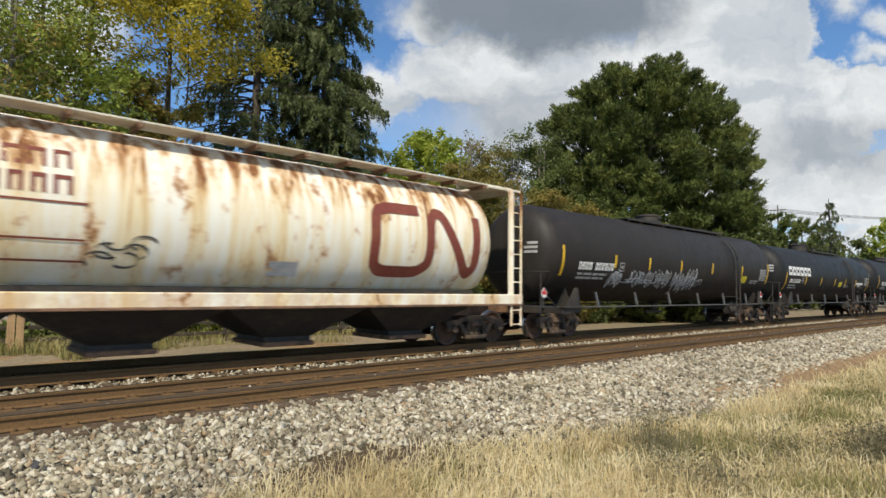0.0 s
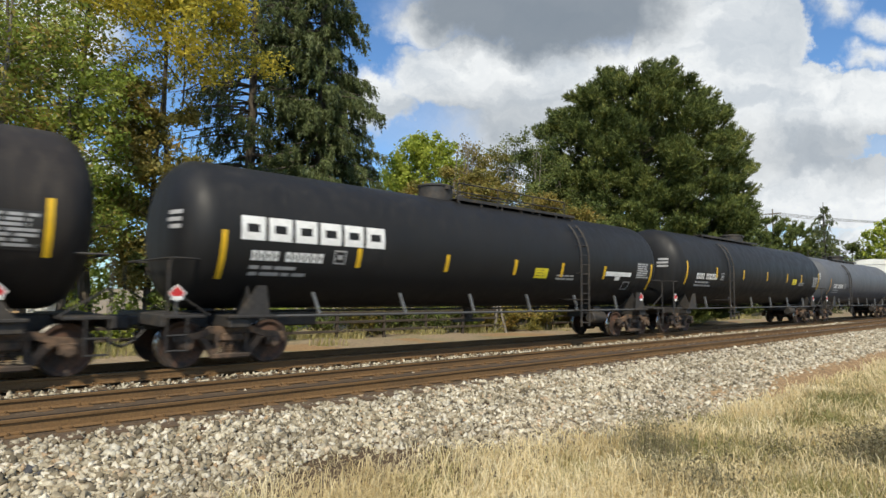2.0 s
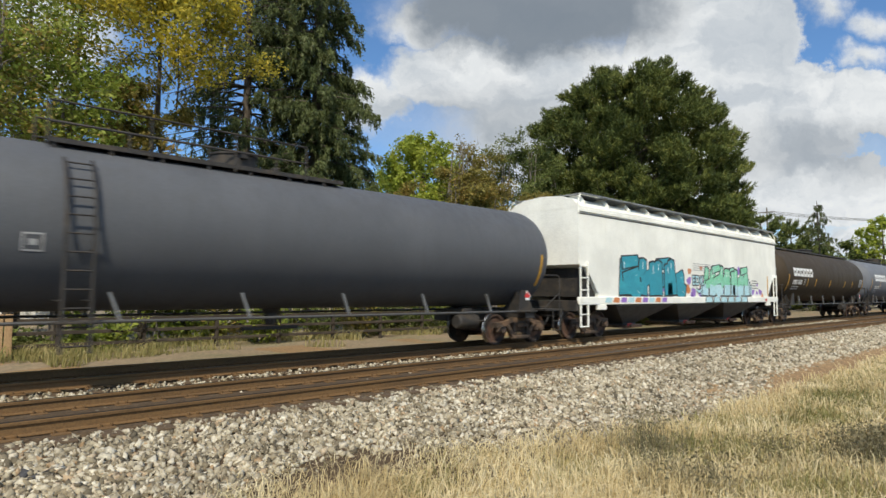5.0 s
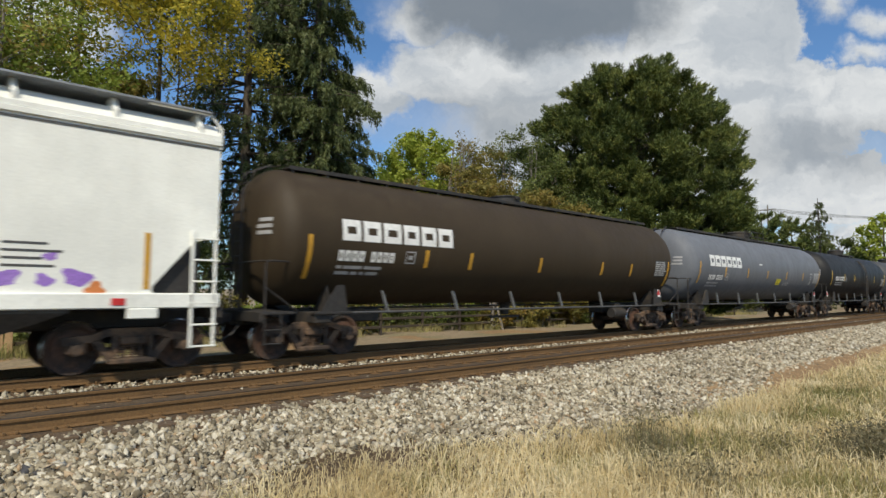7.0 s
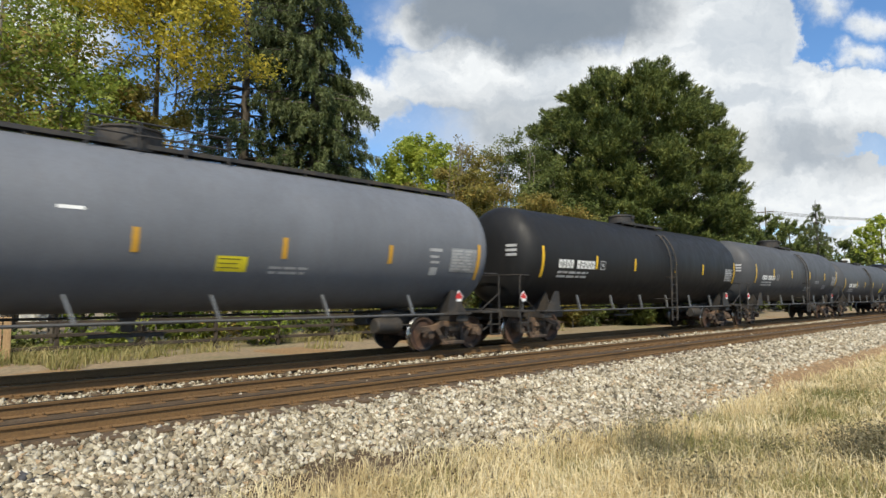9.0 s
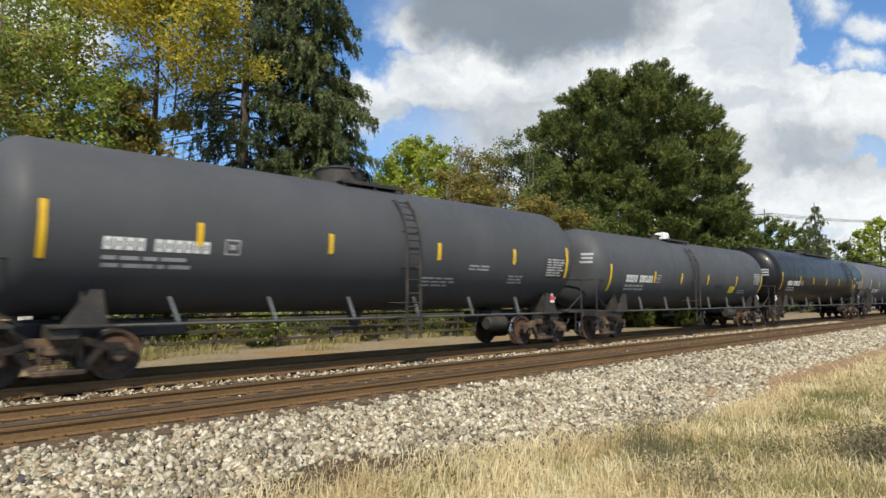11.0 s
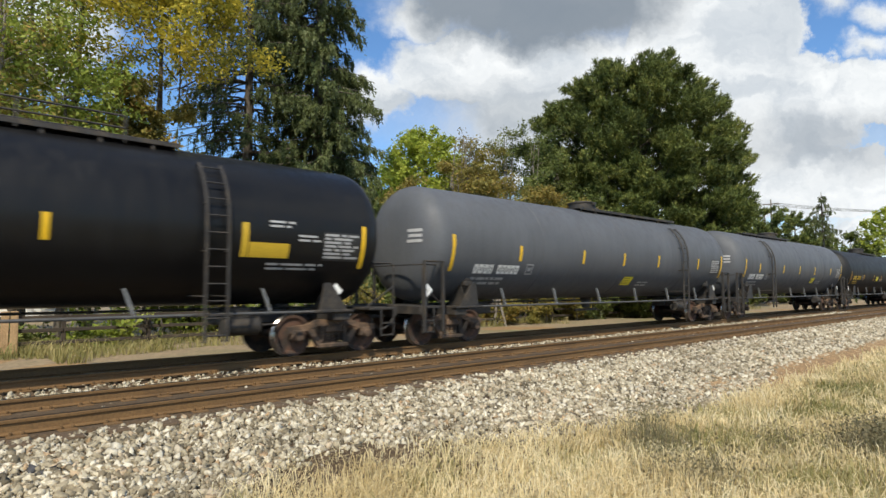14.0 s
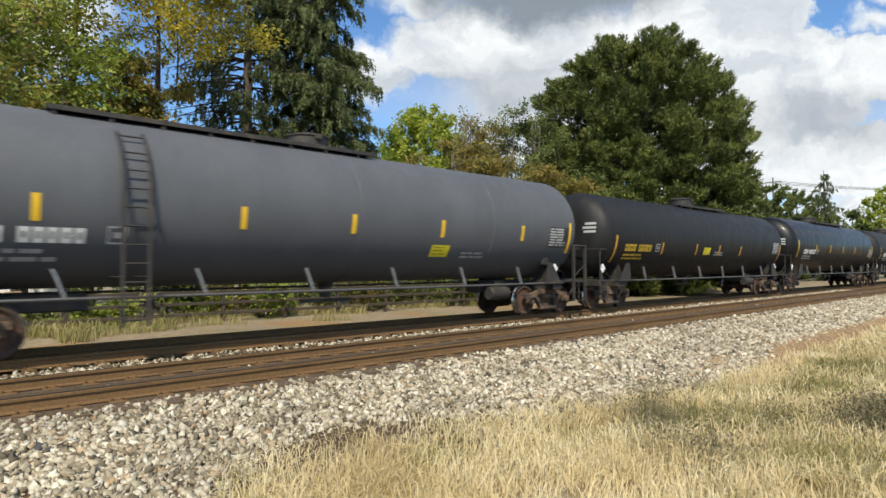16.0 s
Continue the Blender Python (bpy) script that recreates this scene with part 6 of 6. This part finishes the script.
def build_fence():
    f = thing("rail_fence", (0, 21.0, -0.47), "dark post-and-rail fence behind the dirt verge", "fence")
    post = Shape().box(-0.06, 0.06, -0.06, 0.06, -0.2, 1.25, 0.012).mesh("post", FENCE_WOOD)
    for i in range(26):
        p = new("post", post)
        p.parent = f
        p.location = (-6 + i * 2.4, 0, 0)
    for i in range(25):
        for z in (0.35, 0.72, 1.1):
            part("fence_rail", Shape().box(-6 + i * 2.4 + 0.02, -6 + i * 2.4 + 2.38, -0.105, -0.062, z - 0.055, z + 0.055, 0.01), FENCE_WOOD, f)
    g = thing("board_gate", (2.6, 20.95, -0.47), "short pale timber gate in the dark fence", "gate")
    for i in range(2):
        part("board", Shape().box(-0.55 + i * 0.22, -0.36 + i * 0.22, -0.16, -0.13, 0.1, 1.3, 0.008), PALE_WOOD, g)
    part("gate_rail", Shape().box(-0.56, -0.12, -0.13, -0.10, 0.3, 0.42, 0.008), PALE_WOOD, g)


build_fence()


def build_house():
    """A small white house behind the trees."""
    x, y = far(82.6, 44)
    h = thing("house", (x, y, -0.5), "small white house with a pale gable roof", "house")
    wall = shade("white_clapboard", (0.72, 0.72, 0.70), 0.6, spots=(0.6, 0.6, 0.58), amount=0.4, stretch=(1, 1, 8))
    roof = shade("pale_roof_shingle", (0.42, 0.42, 0.43), 0.8, spots=(0.3, 0.3, 0.3), amount=0.5, scale=4)
    glass = shade("dark_window_glass", (0.03, 0.035, 0.04), 0.1, bump=0)
    part("wall", Shape().prism([(-2.2, 0), (2.2, 0), (2.2, 3.9), (0, 5.1), (-2.2, 3.9)], -1.5, 4.0), wall, h)
    for k in (-1, 1):
        part("roof", Shape().prism([(0, 5.14), (k * 2.6, 3.72), (k * 2.6, 3.86), (0, 5.3)][::k], -1.9, 4.3), roof, h)
    w = part("window", Shape().box(-0.7, 0.7, -1.53, -1.505, 2.6, 3.7, 0.01), glass, h)
    for dx in (-0.74, 0, 0.74):
        part("window_frame", Shape().box(dx - 0.04, dx + 0.04, -1.57, -1.53, 2.56, 3.74, 0.008), wall, w)


build_house()


def build_lines():
    """A utility line far along the railway."""
    wires = []
    for i, (bx, by) in enumerate((far(18.5, 105), far(2.0, 160))):
        p = thing("utility_pole", (bx, by, -0.5), "grey timber utility pole far along the line", "utility pole", "utility poles")
        part("pole", Shape().tube([(0, 0, -0.3), (0, 0, 15.7 + i * 3.2)], 0.16, 8, 0.1), PALE_BARK, p)
        part("crossarm", Shape().box(-0.06, 0.06, -1.2, 1.2, 14.9 + i * 3.2, 15.05 + i * 3.2, 0.01), PALE_BARK, p)
        wires.append((bx, by, 14.5 + i * 3.2))
    (x0, y0, z0), (x1, y1, z1) = wires
    for k in (-1.0, 0.0, 1.0):
        pts = [(x0 + (x1 - x0) * t, y0 + (y1 - y0) * t + k, z0 + (z1 - z0) * t - 6 * t * (1 - t)) for t in [i / 16 for i in range(17)]]
        w = new("power_cable", Shape().tube(pts, 0.03, 4).mesh("power_cable", STEEL_DARK))
        tagged(w, "thin dark overhead cable between utility poles", "cable", "overhead cables")


build_lines()


# ---- grass, weeds, stones ----
def blades(rng, x, y, z, h, w, lean=0.35):
    """Bent grass blades in three steps each: two quads' worth of corners as three triangles."""
    n = len(x)
    a = rng.uniform(0, 2 * math.pi, n)
    ux, uy = np.cos(a) * w, np.sin(a) * w
    b = rng.uniform(0, 2 * math.pi, n)
    L = h * rng.uniform(0.1, 1.0, n) * lean
    dx, dy = np.cos(b) * L + h * 0.08, np.sin(b) * L
    p0 = np.stack([x - ux, y - uy, z], 1)
    p1 = np.stack([x + ux, y + uy, z], 1)
    m0 = np.stack([x - ux * 0.7 + dx * 0.35, y - uy * 0.7 + dy * 0.35, z + h * 0.6], 1)
    m1 = np.stack([x + ux * 0.7 + dx * 0.35, y + uy * 0.7 + dy * 0.35, z + h * 0.6], 1)
    t = np.stack([x + dx, y + dy, z + h * (1 - 0.25 * lean)], 1)
    return np.concatenate([np.stack([p0, p1, m1], 1), np.stack([p0, m1, m0], 1), np.stack([m0, m1, t], 1)], axis=1).reshape(-1, 3, 3)


def noise2(x, y, s, k):
    return np.array([noise.noise(Vector((a * s, b * s, k))) for a, b in zip(x, y)])


def heights(x, y):
    return np.array([ground_height(a, b) for a, b in zip(x, y)])


def edge_of_grass(x):
    """How far towards the rails the tall grass reaches."""
    return np.interp(x, (1.4, 1.9, 2.4, 3.4, 4.2, 6.5, 10.0, 20.0, 45.0), (3.7, 4.9, 6.0, 6.55, 6.65, 5.75, 4.6, 4.7, 5.0))


def build_grass():
    rng = np.random.default_rng(4)
    # tufts first, blades round them
    n = 12000
    tx = 1.0 + 44 * rng.uniform(size=n) ** 1.7
    ty = rng.uniform(-6, 6.4, n)
    ok = (ty < edge_of_grass(tx) + rng.normal(size=n) * 0.18) & (ty > 0.15 * tx - 7) & (np.hypot(tx, ty) > 2.2)
    tx, ty = tx[ok], ty[ok]
    green = noise2(tx, ty, 0.8, 9.1) + 0.10 * (tx - 6) * (tx < 16) * (ty < 4.0) * 0.4
    dry = green + rng.normal(size=len(tx)) * 0.28 < 0.46 - 0.32 * np.clip((tx - 5.5) / 2.5, 0, 1) * (ty < 4.2)
    for name, pick, mat, k, hh, lab in (("dry_grass", dry, STRAW, 25, 0.38, "tall dry straw-coloured grass"), ("green_grass", ~dry, GRASS, 22, 0.34, "green grass among dry stalks")):
        cx, cy = np.repeat(tx[pick], k), np.repeat(ty[pick], k)
        x, y = cx + rng.normal(size=len(cx)) * 0.13, cy + rng.normal(size=len(cx)) * 0.13
        big = np.repeat(rng.uniform(0.6, 1.25, len(tx[pick])), k)
        h = hh * big * rng.uniform(0.5, 1.2, len(x))
        f = blades(rng, x, y, heights(x, y) - 0.02, h, 0.0032 + 0.0009 * np.hypot(x, y) * 0.5, 1.15)
        tagged(new(name, soup(name, f, 3, mat)), lab, "grass", kind="stuff")
    # short turf at the foot of the ballast and on the far verge
    n = 42000
    x = -3 + 60 * rng.uniform(size=n) ** 1.3
    y = rng.uniform(17.5, 22.5, n)
    ok = noise2(x, y, 0.45, 2.0) + (y - 19.4 - 0.10 * np.clip(x, 0, 16)) * 0.3 > 0
    x, y = x[ok], y[ok]
    f = blades(rng, x, y, np.full(len(x), -0.5), rng.uniform(0.10, 0.75, len(x)) ** 1.3, 0.014, 0.8)
    tagged(new("verge_grass", soup("verge_grass", f, 3, GRASS)), "ragged green and yellow weeds along the fence", "grass", kind="stuff")
    # dark feathery weeds in the tall grass
    for i, (px, py, h, r) in enumerate(((7.4, 4.0, 0.7, 0.25), (6.6, 3.0, 0.45, 0.35), (9.1, 1.8, 0.5, 0.28), (8.6, 2.8, 0.4, 0.4))):
        k = (420, 500, 1800, 300)[i]
        x, y = px + rng.normal(size=k) * r, py + rng.normal(size=k) * r
        f = blades(rng, x, y, heights(x, y), h * rng.uniform(0.4, 1.15, k), 0.003, 0.7)
        c = np.stack([x, y, heights(x, y) + h * rng.uniform(0.35, 1.0, k)], 1)
        tl = leaves(rng, c, 0.022, 0.8)
        t = thing("weed_clump", (0, 0, 0), "dull grey-green feathery weed in the dry grass", "weed", "weeds in the grass")
        a = tagged(new("stem", soup("stem", f, 3, WEED)), kind="stuff")
        b = tagged(new("foliage", soup("foliage", tl, 4, WEED)), kind="stuff")
        a.parent = b.parent = t


build_grass()


def stone_shapes(rng, count=16):
    """Angular broken stones: skewed eight-cornered blocks and wedges with flat faces."""
    box = np.array([(x, y, z) for x in (-1, 1) for y in (-1, 1) for z in (-1, 1)], dtype=float)
    tri = np.array([(0, 1, 3), (0, 3, 2), (4, 6, 7), (4, 7, 5), (0, 4, 5), (0, 5, 1), (2, 3, 7), (2, 7, 6), (0, 2, 6), (0, 6, 4), (1, 5, 7), (1, 7, 3)])
    out = []
    for _ in range(count):
        k = box * rng.uniform(0.35, 1.15, size=(8, 3)) * np.array([rng.uniform(0.95, 1.45), rng.uniform(0.7, 1.0), rng.uniform(0.42, 0.75)])
        out.append(k)
    return out, tri


def build_stones():
    rng = np.random.default_rng(12)
    shapes, tri = stone_shapes(rng)

    def scatter(name, x, y, z, size, material, lab):
        n = len(x)
        which = rng.integers(0, len(shapes), n)
        q = rng.normal(size=(n, 4))
        q /= np.linalg.norm(q, axis=1)[:, None]
        w, a, b, c = q.T
        R = np.stack([1 - 2 * (b * b + c * c), 2 * (a * b - c * w), 2 * (a * c + b * w), 2 * (a * b + c * w), 1 - 2 * (a * a + c * c), 2 * (b * c - a * w),
                      2 * (a * c - b * w), 2 * (b * c + a * w), 1 - 2 * (a * a + b * b)], 1).reshape(n, 3, 3)
        S = np.array(shapes)[which] * size[:, None, None]
        V = np.einsum("nij,nkj->nki", R, S) + np.stack([x, y, z], 1)[:, None, :]
        F = (tri[None] + (np.arange(n) * 8)[:, None, None]).reshape(-1, 3)
        me = bpy.data.meshes.new(name)
        me.vertices.add(n * 8)
        me.vertices.foreach_set("co", V.astype(np.float32).ravel())
        me.loops.add(len(F) * 3)
        me.loops.foreach_set("vertex_index", F.astype(np.int32).ravel())
        me.polygons.add(len(F))
        me.polygons.foreach_set("loop_start", np.arange(0, len(F) * 3, 3, dtype=np.int32))
        me.materials.append(material)
        me.update(calc_edges=True)
        tagged(new(name, me), lab, "stones", kind="stuff")

    n = 78000
    x = -1.0 + 46 * rng.uniform(size=n) ** 1.45
    y = rng.uniform(4.1, 8.24, n)
    keep = y > edge_of_grass(x) - 0.2 + rng.normal(size=n) * 0.12 + 1.2 * np.clip((x - 11) / 6, 0, 1)
    x, y = x[keep], y[keep]
    z = np.array([bed_height(v) for v in y]) + rng.uniform(-0.005, 0.035, len(x))
    scatter("ballast_stones", x, y, z, (0.02 + 0.034 * rng.uniform(size=len(x)) ** 1.6) * (1 + x / 70), STONE, "pale crushed ballast stones on the shoulder of the track")
    n = 22000
    x = -2.0 + 50 * rng.uniform(size=n) ** 1.4
    y = rng.uniform(8.4, 14.3, n)
    off = np.minimum.reduce([np.abs(y - t - k * 0.7525) for t in TRACKS for k in (-1, 1)])
    keep = (off > 0.12) & ((np.abs(y - TRACKS[0]) > 0.9) | (rng.uniform(size=n) < 0.25))
    x, y = x[keep], y[keep]
    z = np.where((y > 10.2) & (y < 11.8), -0.205, -0.24) + rng.uniform(-0.02, 0.02, len(x))
    scatter("track_stones", x, y, z, rng.uniform(0.020, 0.042, len(x)) * (1 + x / 70), STONE, "ballast stones between the rails and tracks")
    scatter("dark_stone", np.array([1.02, 1.14]), np.array([7.28, 7.22]), np.array([-0.33, -0.34]), np.array([0.09, 0.07]), DARK_STONE, "dark lump of slag among pale ballast")


build_stones()


# ---- what moves ----
def motions():
    times = [-0.1] + [i * 0.5 for i in range(33)] + [16.1]
    for car, x in MOVERS:
        walk(car, [(t, pose(x - SPEED * t, LINE, 0)) for t in times])
    step = 1 / 30
    for w in WHEELS:
        at = w.location.copy()
        walk(w, [(i * step, pose(at.x, at.y, at.z, 0, -math.degrees(SPEED * i * step / WHEEL_R) % 360, 0)) for i in range(481)])


motions()
